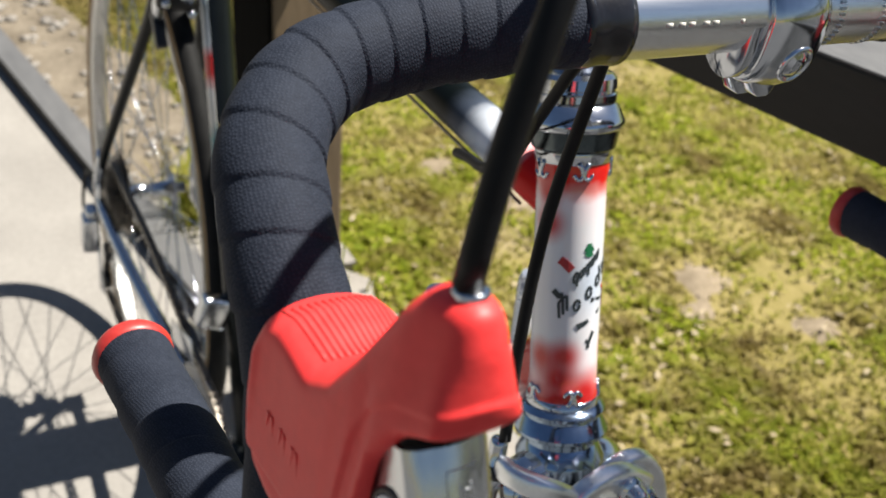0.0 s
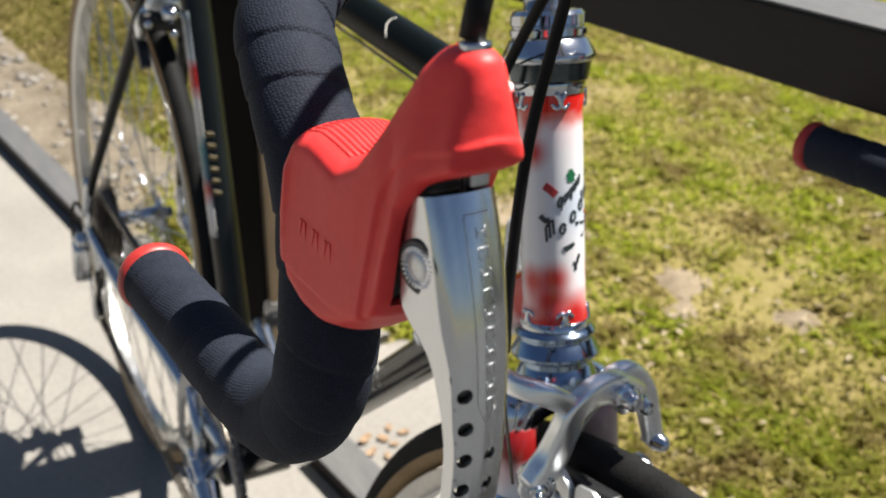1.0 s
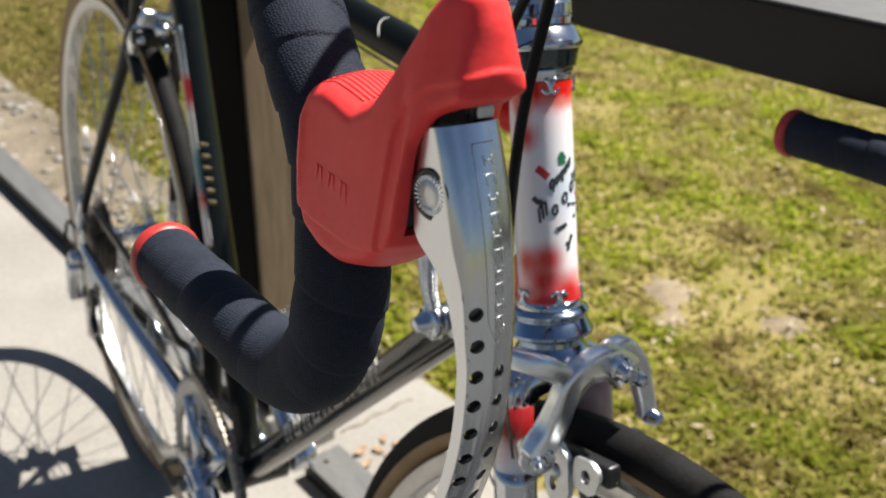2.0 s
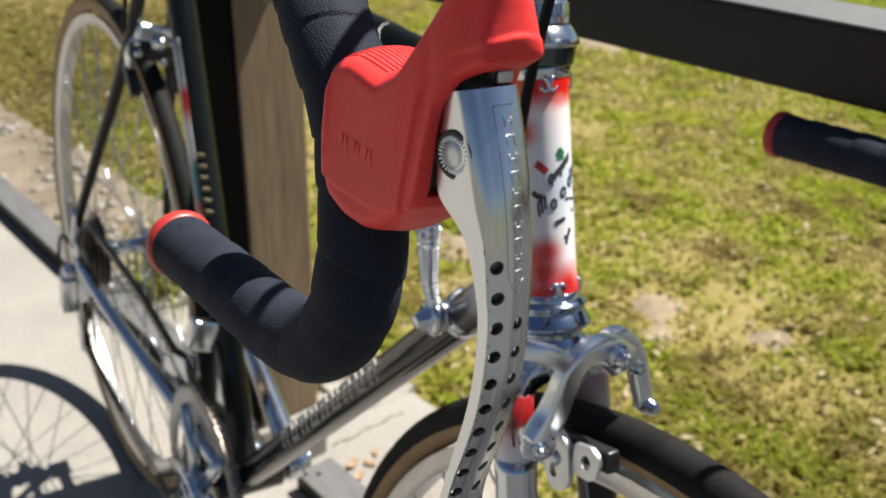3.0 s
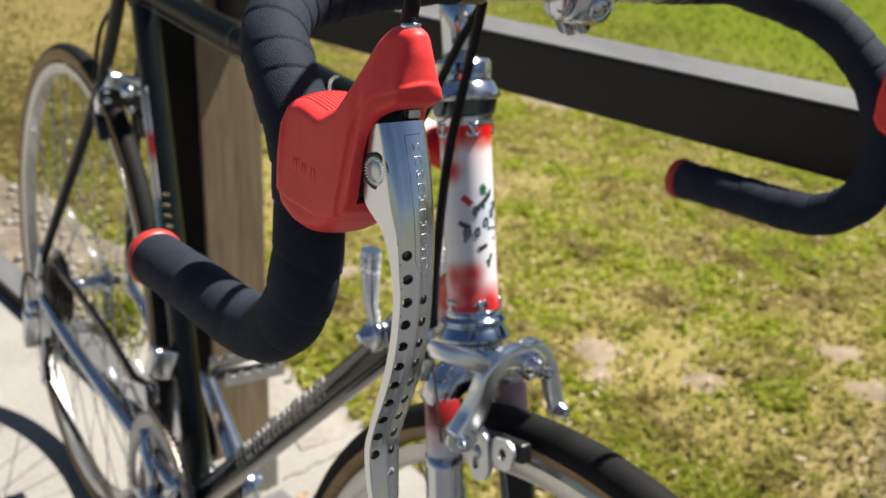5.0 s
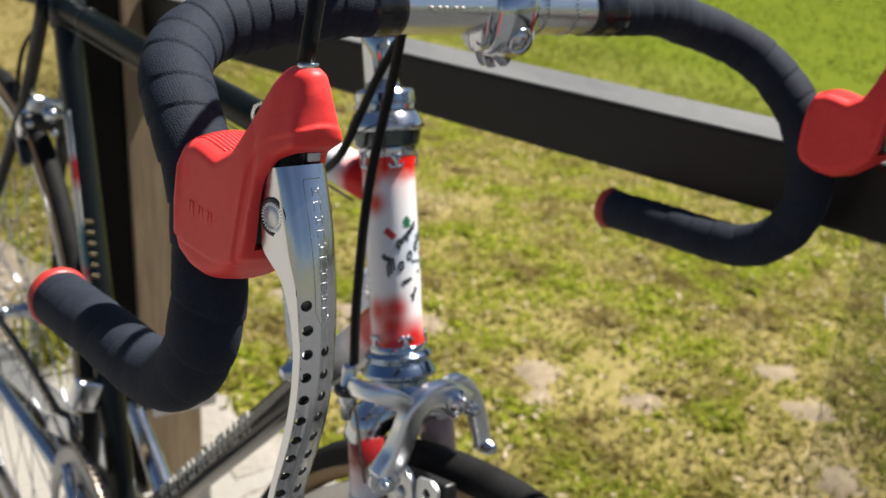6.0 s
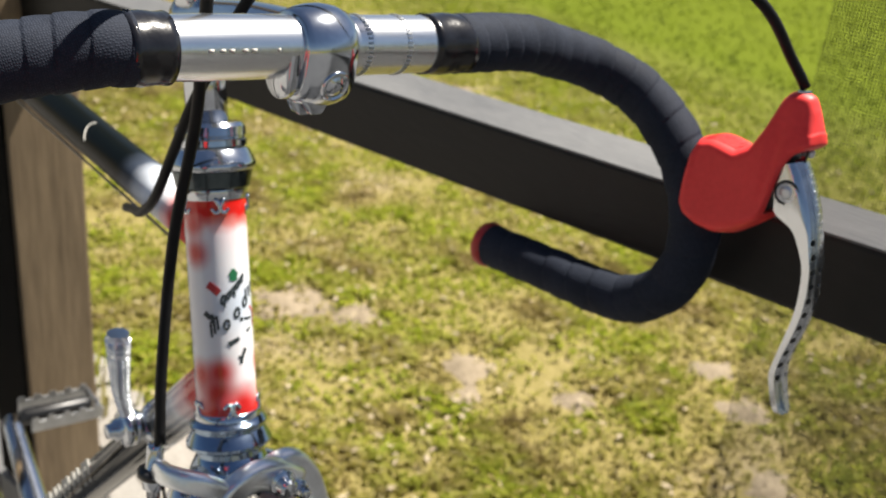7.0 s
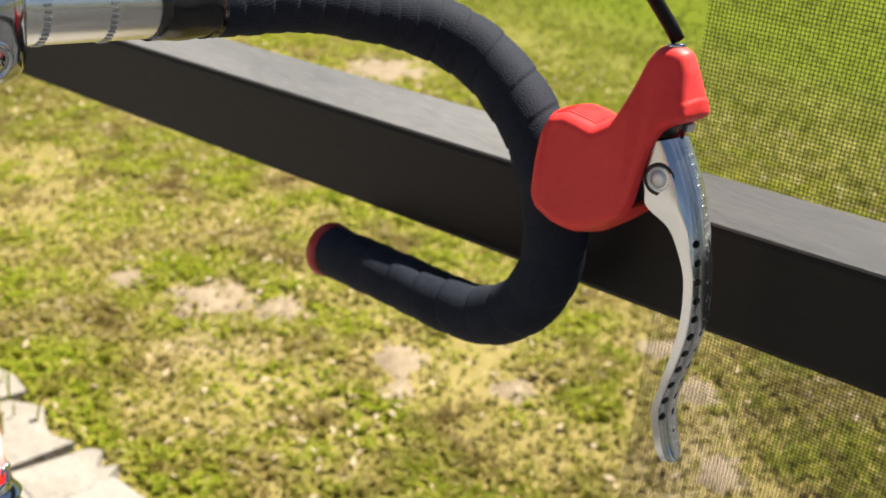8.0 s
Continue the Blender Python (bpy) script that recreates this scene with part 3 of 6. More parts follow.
def fence():
    base = new("fence")
    base.matrix_world = Matrix.Translation((0, 0, 0))
    tagged(base, "dark painted rail fence with a weathered wooden post and wire screen", "fence")
    bm = bmesh.new()
    block(bm, (0, 0, 0), (0.0533, 2.2, 0.0505), bevel=0.003)
    tilt = Matrix.Rotation(math.atan(RAIL_SLOPE), 3, "X")
    moved(bm, Matrix.Translation(on_fence(0.0267, -0.543, RAIL_TOP - 0.0252 - 0.543 * RAIL_SLOPE)) @ FENCE.to_4x4() @ tilt.to_4x4())
    part("top_rail", bm, RAIL, base, "dark brown painted rail with a sunlit top", smooth=False)
    bm = bmesh.new()
    block(bm, (0, 0, 0), (0.0533, 1.90, 0.0505), bevel=0.003)
    moved(bm, Matrix.Translation(on_fence(0.0267, 1.601, RAIL_TOP - 0.0252 + 1.601 * RAIL_SLOPE)) @ FENCE.to_4x4() @ tilt.to_4x4())
    part("top_rail", bm, RAIL, base, "dark brown painted rail with a sunlit top", smooth=False)
    # pale plate on each rail's upper face, sunlight put into its colour
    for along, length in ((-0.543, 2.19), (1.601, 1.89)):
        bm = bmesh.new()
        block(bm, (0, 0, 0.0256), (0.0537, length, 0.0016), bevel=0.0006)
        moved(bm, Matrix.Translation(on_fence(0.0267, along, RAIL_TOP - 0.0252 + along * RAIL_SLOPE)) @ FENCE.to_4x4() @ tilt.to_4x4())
        part("lit_top_plate", bm, RAIL_LIT, base, "thin pale plate for the sunlit top of the rail", smooth=False)
    bm = bmesh.new()
    block(bm, (0, 0, 0), (0.052, 2.5, 0.034), bevel=0.003)
    moved(bm, Matrix.Translation(on_fence(0.016, 1.83, 0.0145)) @ FENCE.to_4x4())
    part("bottom_rail", bm, RAIL, base, "dark painted board along the ground", smooth=False)
    bm = bmesh.new()
    block(bm, on_fence(0.020, -0.542, 0.0145), (0.058, 2.1, 0.030), FENCE, bevel=0.003)
    part("bottom_rail", bm, RAIL, base, "dark painted board along the ground", smooth=False)
    # the same pale plates stand for sunlight on the ground boards
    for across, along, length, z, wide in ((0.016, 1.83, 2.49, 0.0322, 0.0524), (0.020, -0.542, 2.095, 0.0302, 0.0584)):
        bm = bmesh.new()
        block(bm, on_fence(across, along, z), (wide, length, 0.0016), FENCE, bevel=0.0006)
        part("lit_top_plate", bm, RAIL_LIT, base, "thin pale plate for the sunlit top of the board", smooth=False)
    bm = bmesh.new()
    lathe(bm, [(-0.004, 0.0042), (0.0004, 0.0042), (0.0008, 0.0036), (0.0004, 0.0020)], on_fence(0.014, 0.485, 0.0310), (0, 0, 1), 16)
    part("bolt", bm, BLACK, base, "dark bolt sunk in the board")
    for along in (0.602, 2.60):
        bm = bmesh.new()
        block(bm, (0, 0, 0), (0.094, 0.089, 1.25), bevel=0.004)
        moved(bm, Matrix.Translation(on_fence(0.019, along, 0.0875 + 0.625)) @ FENCE.to_4x4())
        part("post", bm, WOOD, base, "weathered brown wooden post", smooth=False)
        # sheet laid over the post's shaded face to darken it
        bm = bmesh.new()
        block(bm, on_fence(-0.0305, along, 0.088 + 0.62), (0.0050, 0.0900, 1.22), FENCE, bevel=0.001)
        part("post_shade_sheet", bm, POST_SHADE, base, "near-black sheet for the shaded left side of the post", smooth=False)
        bm = bmesh.new()
        block(bm, on_fence(0.019, along, 0.0388), (0.112, 0.104, 0.0970), FENCE, bevel=0.006)
        part("footing", bm, CONCRETE, base, "low pale concrete footing", smooth=False)
    # wire screen on the far side of the rails
    verts, faces = [], []
    pitch, thick = 0.0020, 0.00013

    def wire(a, b, u, v):
        i = len(verts)
        for p in (a, b):
            verts.extend(tuple(p + u * s + v * t) for s, t in ((-thick, -thick), (thick, -thick), (thick, thick), (-thick, thick)))
        faces.extend([(i, i + 1, i + 5, i + 4), (i + 1, i + 2, i + 6, i + 5), (i + 2, i + 3, i + 7, i + 6), (i + 3, i, i + 4, i + 7)])

    up = Vector((0, 0, 1))
    for k in range(int(1.05 / pitch)):
        s = -1.35 + k * pitch
        wire(on_fence(0.068, s, 0.03), on_fence(0.0700, s, 1.02), ACROSS, ALONG)
    for k in range(int(0.99 / pitch)):
        z = 0.03 + k * pitch
        wire(on_fence(0.0700, -1.35, z), on_fence(0.0700, -0.30, z), ACROSS, up)
    me = bpy.data.meshes.new("screen")
    me.from_pydata(verts, [], faces)
    tagged(part("wire_screen", me, SCREEN, base, "fine dark wire screen", smooth=False), kind="stuff")
    return base


fence()

# ---- bicycle ----
LEAN = Matrix.Rotation(radians(4.4), 4, "Y")
bicycle = new("bicycle")
bicycle.matrix_world = LEAN
tagged(bicycle, "vintage black and white-red racing bicycle leaning on a fence rail", "bicycle")
HEAD_DIR = Vector((0, 0.284, 0.959)).normalized()
HEAD_FWD = Vector((0, -0.959, 0.284)).normalized()
HEAD = Vector((0, -0.459, 0.763))
STEER = Matrix.Translation((0, -0.455, 0)) @ Matrix.Rotation(radians(2.5), 4, "Z") @ Matrix.Translation((0, 0.455, 0))
TURN = Matrix.Translation(HEAD) @ Matrix.Rotation(radians(2.5), 4, HEAD_DIR) @ Matrix.Translation(-HEAD)
BB = Vector((0, -0.04, 0.268))
REAR_AXLE = Vector((0, 0.405, 0.338))
FRONT_AXLE = Vector((0, -0.631, 0.338))
SEAT_TOP = Vector((0, 0.165, 0.800))


def head(h):
    return HEAD + HEAD_DIR * h


def tube(name, a, b, ra, rb, mat, label="", parent=None, segments=24):
    bm = bmesh.new()
    sweep(bm, [Vector(a).lerp(Vector(b), i / 12) for i in range(13)], lambda t, s, k: ra + (rb - ra) * t, segments)
    return crisp(part(name, bm, mat, parent or bicycle, label))


def frame_tubes():
    def skin(h, a, r=0.0166):
        return tuple(head(h) + (HEAD_FWD * math.cos(a) + Vector((1, 0, 0)) * math.sin(a)) * r)

    paint = fade_material("head_tube_paint", [(-0.064, RED), (-0.0555, RED), (-0.0485, (0.72, 0.40, 0.40)), (-0.041, (0.70, 0.60, 0.62)), (-0.032, WHITE), (0.030, WHITE), (0.041, (0.72, 0.62, 0.64)), (0.047, (0.62, 0.20, 0.18)), (0.053, (0.58, 0.014, 0.010)), (0.066, (0.58, 0.014, 0.010))],
                          [(skin(0.002, 0.25), 0.017, (0.50, 0.56, 0.64)), (skin(0.031, -1.25), 0.0085, RED), (skin(0.046, -1.30), 0.0075, (0.55, 0.03, 0.03)), (skin(0.030, 1.45), 0.008, RED),
                           (skin(-0.034, -0.62), 0.0085, (0.52, 0.02, 0.02)), (skin(-0.046, -0.75), 0.0105, RED), (skin(-0.036, -1.35), 0.009, RED), (skin(-0.032, 1.15), 0.0075, RED), (skin(-0.054, 0.10), 0.0120, (0.42, 0.012, 0.012))],
                          (tuple(HEAD), tuple(HEAD_DIR)))
    bm = bmesh.new()
    sweep(bm, [head(-0.066 + 0.132 * i / 24) for i in range(25)], lambda t, s, k: 0.0166 + 0.0009 * (max(0, 1 - t / 0.10) > 0) + 0.0009 * (t > 0.90), 40)
    tube_head = part("head_tube", bm, paint, bicycle, "white head tube with red sprayed fades")
    # decal: plain shapes for the maker's mark, as strokes of (angle, height)
    def stroke(name, mat, width, line):
        bm = bmesh.new()
        rows = []
        for i, (a, h) in enumerate(line):
            (a0, h0), (a1, h1) = line[max(0, i - 1)], line[min(len(line) - 1, i + 1)]
            du, dh = (a1 - a0) * 0.0168, h1 - h0
            size = math.hypot(du, dh) or 1.0
            w = width * (0.5 + 1.4 * i / (len(line) - 1)) if name == "decal_ray" else width * 1.35
            rows.append([bm.verts.new(skin(h + e * du / size * w / 2, a - e * dh / size * w / 2 / 0.0168, r)) for r in (0.01672, 0.01690) for e in (-1, 1)])
        for p, q in zip(rows, rows[1:]):
            for k, j in ((0, 1), (1, 3), (3, 2), (2, 0)):
                bm.faces.new((p[k], p[j], q[j], q[k]))
        for r in (rows[0], rows[-1]):
            bm.faces.new((r[0], r[1], r[3], r[2]))
        part(name, bm, mat, tube_head, smooth=False)

    def ring(a, h, ra, rh, lean=0.0):
        return [(a + ra * math.cos(q) + lean * math.sin(q), h + rh * math.sin(q)) for q in np.linspace(0.3, 6.4, 13)]

    # small upper row of loops, rising towards the side
    for k in range(5):
        a, h = -0.38 + 0.17 * k, 0.0050 + 0.0026 * k
        stroke("decal_bar", INK, 0.0009, ring(a, h + (0.0008 if k == 0 else 0), 0.055, 0.0026 if k == 0 else 0.0018, 0.03))
        stroke("decal_bar", INK, 0.0008, [(a + 0.04, h - 0.0035 if k in (0, 2) else h - 0.001), (a + 0.07, h + 0.0032)])
    # larger lower row
    for a, h in ((-0.80, -0.0145), (-0.69, -0.0125), (-0.58, -0.0105)):
        stroke("decal_bar", INK, 0.0010, [(a, h), (a - 0.03, h + 0.0075)])
    stroke("decal_bar", INK, 0.0010, [(-0.83, -0.0070), (-0.72, -0.0045), (-0.61, -0.0030)])
    stroke("decal_bar", INK, 0.0010, ring(-0.31, -0.0080, 0.085, 0.0026, 0.02))
    stroke("decal_bar", INK, 0.0010, ring(0.06, -0.0022, 0.085, 0.0026, 0.02))
    stroke("decal_bar", INK, 0.0010, ring(0.40, 0.0030, 0.085, 0.0026, 0.02))
    stroke("decal_bar", INK, 0.0010, [(0.49, 0.0020), (0.46, 0.0100)])
    for a in (0.66, 0.84):
        stroke("decal_bar", INK, 0.0010, [(a, 0.0050 + 0.010 * (a - 0.66)), (a - 0.03, 0.0110 + 0.010 * (a - 0.66))])
    # rays that run towards a red disc on the flank
    stroke("decal_ray", INK, 0.0016, [(0.95, -0.0090), (0.5, -0.0130), (0.0, -0.0170), (-0.28, -0.0190)])
    stroke("decal_ray", INK, 0.0012, [(0.95, -0.0070), (0.55, -0.0068), (0.15, -0.0062)])
    stroke("decal_ray", RED_INK, 0.0009, [(0.95, -0.0050), (0.65, -0.0005)])
    stroke("decal_disc", RED_INK, 0.0052, [(1.02, -0.0125), (1.02, -0.0025)])
    # bird, wedge, pen and star
    stroke("decal_mark", INK, 0.0016, [(0.02, -0.0265), (0.14, -0.0275), (0.30, -0.0225)])
    stroke("decal_mark", INK, 0.0014, [(0.14, -0.0275), (0.10, -0.0305)])
    stroke("decal_mark", INK, 0.0022, [(-1.00, -0.0010), (-0.84, -0.0035), (-0.70, -0.0030)])
    stroke("decal_mark", RED_INK, 0.0030, [(-0.84, 0.0145), (-0.68, 0.0125), (-0.50, 0.0095)])
    for q in (0.3, 1.55, 2.8, 4.05, 5.3):
        stroke("decal_mark", GREEN_INK, 0.0018, [(0.00, 0.0185), (0.00 + 0.15 * math.cos(q), 0.0185 + 0.0034 * math.sin(q))])
    # chrome lugs with points that curl over the paint
    for h, s in ((0.0600, -1), (-0.0600, 1)):
        bm = bmesh.new()
        lathe(bm, [(-0.0050, 0.0170), (-0.0044, 0.0180), (0.0040, 0.0183), (0.0050, 0.0172)], head(h - s * 0.0035), HEAD_DIR, 40)
        lug = part("lug", bm, CHROME, tube_head, "chrome lug collar")
        for a0 in (-0.30, 0.95, 2.2, -1.55):
            for c in (-1, 1):
                bm = bmesh.new()
                pts = []
                for i in range(15):
                    q = i / 14
                    turn = 1.2 + 4.4 * q
                    u = c * (0.0012 + 0.0034 * (1 - q) * math.cos(turn) + 0.0030 * q)
                    v = s * (0.0068 * math.sin(math.pi * min(1.0, q * 1.25) * 0.62) - 0.0016 * q * math.cos(turn))
                    a = a0 + u / 0.017
                    pts.append(head(h + v) + (HEAD_FWD * math.cos(a) + Vector((1, 0, 0)) * math.sin(a)) * 0.0173)
                sweep(bm, pts, lambda t, l, k: 0.0015 - 0.0006 * t, 8)
                part("lug_curl", bm, CHROME, lug)
    dark = (0.0026, 0.0040, 0.0040)
    top_paint = fade_material("top_tube_paint", [(0.0, RED), (0.022, RED), (0.030, (0.74, 0.4, 0.4)), (0.038, WHITE), (0.058, (0.60, 0.64, 0.70)), (0.082, (0.04, 0.05, 0.07)), (0.10, dark), (0.60, dark)],
                              axis=((0, -0.440, 0.797), (0, 1, 0)), coat=0.0, spec=0.06, rough=0.35)
    tt = tube("top_tube", (0, -0.447, 0.7975), (0, 0.160, 0.7975), 0.0131, 0.0131, top_paint, "glossy black top tube fading to white at the head")
    bm = bmesh.new()
    sweep(bm, [Vector((0.01325 * math.cos(q), -0.287 + 0.006 * math.cos(2.2 * (q - 2.0)), 0.7975 + 0.01325 * math.sin(q))) for q in np.linspace(1.75, 2.9, 12)], 0.0005, 6)
    part("pinstripe", bm, LETTER, tt, "thin white painted curl")
    for y in (-0.10, 0.09):
        bm = bmesh.new()
        lathe(bm, [(-0.003, 0.0132), (-0.0025, 0.0137), (0.0025, 0.0137), (0.003, 0.0132)], (0, y, 0.7975), (0, 1, 0), 24)
        part("cable_clip", bm, FRAME_PAINT, tt, "black cable clip")
    down_paint = fade_material("down_tube_paint", [(0.0, RED), (0.018, RED), (0.030, (0.74, 0.45, 0.45)), (0.045, (0.6, 0.6, 0.62)), (0.075, (0.06, 0.065, 0.07)), (0.11, dark), (0.6, dark)],
                               axis=((0, -0.468, 0.722), (0, 0.70, -0.714)), coat=0.4)
    dt = tube("down_tube", (0, -0.468, 0.722), BB, 0.0145, 0.0145, down_paint, "glossy black down tube with silver lettering bars")
    # lettering as plain bars along the side of the tube
    a, b = Vector((0, -0.468, 0.722)), BB
    way = (b - a).normalized()
    for k in range(9):
        bm = bmesh.new()
        s = 0.226 + 0.027 * k
        for w in (-0.006, 0.006):
            block(bm, a + way * (s + w) + Vector((-0.0136, 0, 0)) + Vector((0, -way.z, way.y)) * 0.0030, (0.0016, 0.0042, 0.0160), Matrix.Rotation(math.atan2(-way.z, way.y) + math.pi / 2 + 0.15, 3, "X"))
        block(bm, a + way * s + Vector((-0.0136, 0, 0)) + Vector((0, -way.z, way.y)) * (-0.0035 if k % 2 else 0.0092), (0.0012, 0.010, 0.003), Matrix.Rotation(math.atan2(way.z, way.y), 3, "X"))
        part("letter_bar", bm, LETTER, dt, "pale silver lettering bar", smooth=False)
    st = tube("seat_tube", BB, SEAT_TOP + Vector((0, 0.008, 0.02)), 0.0143, 0.0143, FRAME_PAINT, "glossy black seat tube with coloured bands and gold lettering")
    way = (SEAT_TOP - BB).normalized()
    strip_paint = fade_material("seat_strip_paint", [(0.24, (0.45, 0.44, 0.42)), (0.27, (0.5, 0.49, 0.47)), (0.285, (0.40, 0.03, 0.02)), (0.30, (0.05, 0.12, 0.16)), (0.33, (0.04, 0.16, 0.17)), (0.345, (0.45, 0.44, 0.40)), (0.375, (0.5, 0.49, 0.47)), (0.39, (0.42, 0.02, 0.02)), (0.405, (0.42, 0.02, 0.02)), (0.415, (0.3, 0.33, 0.36)), (0.46, (0.10, 0.12, 0.13))],
                                axis=(tuple(BB), tuple(way)), coat=0.4)
    bm = bmesh.new()
    across = Vector((1, 0, 0)).cross(way)
    rows = []
    for i in range(25):
        row = [bm.verts.new(BB + way * (0.24 + 0.22 * i / 24) + (Vector((-1, 0, 0)) * math.cos(q) + across * math.sin(q)) * r) for r, qs in ((0.0146, np.linspace(-0.25, 0.75, 7)), (0.0142, np.linspace(0.75, -0.25, 7))) for q in qs]
        rows.append(row)
    for p, q in zip(rows, rows[1:]):
        for k in range(14):
            bm.faces.new((p[k], p[(k + 1) % 14], q[(k + 1) % 14], q[k]))
    bm.faces.new(rows[0])
    bm.faces.new(rows[-1])
    part("colour_strip", bm, strip_paint, st, "red, white and teal decal strip")
    for k in range(6):
        bm = bmesh.new()
        block(bm, BB + way * (0.285 + 0.0115 * k) + Vector((-0.006, -0.0128, 0.003)), (0.0075, 0.0014, 0.0068), Matrix.Rotation(0.35, 3, "X") @ Matrix.Rotation(-0.45, 3, "Z"))
        part("letter_bar", bm, GOLD, st, "gold lettering bar", smooth=False)
    tube("seat_post", SEAT_TOP, SEAT_TOP + Vector((0, 0.045, 0.125)), 0.0132, 0.0132, ALLOY, "alloy seat post")
    for s in (-1, 1):
        pts = spline([SEAT_TOP + Vector((s * 0.017, 0.010, 0.004)), Vector((s * 0.024, 0.245, 0.66)), Vector((s * 0.058, 0.385, 0.40)), Vector((s * 0.062, 0.400, 0.355))], 0.02)
        bm = bmesh.new()
        sweep(bm, pts, lambda t, l, k: 0.0080 - 0.002 * t, 16)
        part("seat_stay", bm, FRAME_PAINT, bicycle, "black seat stay")
        bm = bmesh.new()
        sweep(bm, [Vector((s * 0.0585, 0.383, 0.412)).lerp(Vector((s * 0.062, 0.402, 0.352)), i / 4) for i in range(5)], 0.0066, 14)
        part("stay_end", bm, CHROME, bicycle, "chrome lower end of the seat stay")
        pts = spline([Vector((s * 0.020, -0.02, 0.270)), Vector((s * 0.032, 0.10, 0.285)), Vector((s * 0.055, 0.28, 0.318)), Vector((s * 0.062, 0.395, 0.336))], 0.02)
        bm = bmesh.new()
        sweep(bm, pts, lambda t, l, k: 0.0105 - 0.0035 * t, 16)
        part("chain_stay", bm, CHROME, bicycle, "chrome chain stay")
        bm = bmesh.new()
        block(bm, (s * 0.062, 0.403, 0.338), (0.005, 0.034, 0.05), bevel=0.003)
        part("dropout", bm, CHROME, bicycle, "chrome rear dropout")
    bm = bmesh.new()
    lathe(bm, [(-0.036, 0.017), (-0.034, 0.0195), (0.034, 0.0195), (0.036, 0.017)], BB, (1, 0, 0), 28)
    part("bottom_bracket", bm, FRAME_PAINT, bicycle, "black bottom bracket shell")
    bm = bmesh.new()
    lathe(bm, [(-0.012, 0.0146), (-0.011, 0.0172), (0.016, 0.0172), (0.018, 0.0150)], SEAT_TOP + Vector((0, -0.004, -0.01)), way, 28)
    part("seat_lug", bm, FRAME_PAINT, bicycle, "black seat lug")
    # saddle above the view
    bm = bmesh.new()
    rings = []
    for y, w, h in ((0.045, 0.010, 0.018), (0.055, 0.018, 0.028), (0.11, 0.021, 0.034), (0.18, 0.034, 0.042), (0.24, 0.062, 0.050), (0.285, 0.070, 0.052), (0.31, 0.058, 0.042)):
        rings.append([bm.verts.new((w * math.cos(a), y, 0.945 + (h * 0.5) * math.sin(a) - (0.012 if math.sin(a) < -0.2 else 0))) for a in [2 * math.pi * k / 20 for k in range(20)]])
    for a, b in zip(rings, rings[1:]):
        for k in range(20):
            bm.faces.new((a[k], a[(k + 1) % 20], b[(k + 1) % 20], b[k]))
    bm.faces.new(rings[0])
    bm.faces.new(rings[-1])
    part("saddle", bm, BLACK, bicycle, "black narrow racing saddle")


def wheel(axle, turn, name_label, shoulder):
    c = Vector(axle)
    bm = bmesh.new()
    lathe(bm, [(-0.0105, 0.3105), (-0.0105, 0.3015), (-0.008, 0.2975), (0.008, 0.2975), (0.0105, 0.3015), (0.0105, 0.3105), (0.008, 0.3085), (-0.008, 0.3085)], c, (1, 0, 0), 96, True)
    rim = crisp(part("wheel", moved(bm, turn), RIM, bicycle, name_label), 50)
    bm = bmesh.new()
    prof = []
    for k in range(13):
        a = math.pi * (shoulder + (1 - 2 * shoulder) * k / 12)
        prof.append((0.0122 * math.cos(a), 0.3245 + 0.0133 * math.sin(a)))
    inner = [(h * 0.85, r - 0.003) for h, r in prof[::-1]]
    lathe(bm, prof + inner, c, (1, 0, 0), 120, True)
    part("tyre", moved(bm, turn), TYRE, rim, "black tyre tread")
    for s in (-1, 1):
        bm = bmesh.new()
        prof = [(s * 0.0122 * math.cos(a), 0.3245 + 0.0133 * math.sin(a)) for a in [math.pi * (shoulder + (-0.37 - shoulder) * k / 9) for k in range(10)]]
        prof = [(h, max(r, 0.3095)) for h, r in prof]
        inner = [(h * 0.8, r + 0.0005) for h, r in prof[::-1]]
        lathe(bm, prof + inner, c, (1, 0, 0), 120, True)
        part("sidewall", moved(bm, turn), SIDEWALL, rim, "tan tyre sidewall")
    bm = bmesh.new()
    lathe(bm, [(-0.05, 0.004), (-0.05, 0.007), (-0.036, 0.008), (-0.0345, 0.022), (-0.032, 0.022), (-0.030, 0.011), (0, 0.009), (0.030, 0.011), (0.032, 0.022), (0.0345, 0.022), (0.036, 0.008), (0.05, 0.007), (0.05, 0.004)], c, (1, 0, 0), 28)
    part("hub", moved(bm, turn), CHROME, rim, "polished hub")
    bm = bmesh.new()
    sweep(bm, [(0.033, 0.020, 0), (0.0, 0.002, 0.298)], 0.0009, 6)
    first = part("spoke", bm, CHROME, rim)
    first.matrix_local = turn @ Matrix.Translation(c)
    for k in range(1, 36):
        o = new("spoke", first.data)
        o.parent = rim
        flip = Matrix.Diagonal((-1 if k % 2 else 1, 1 if (k // 2) % 2 else -1, 1, 1))
        o.matrix_local = turn @ Matrix.Translation(c) @ Matrix.Rotation(2 * math.pi * k / 36, 4, "X") @ flip
    return rim


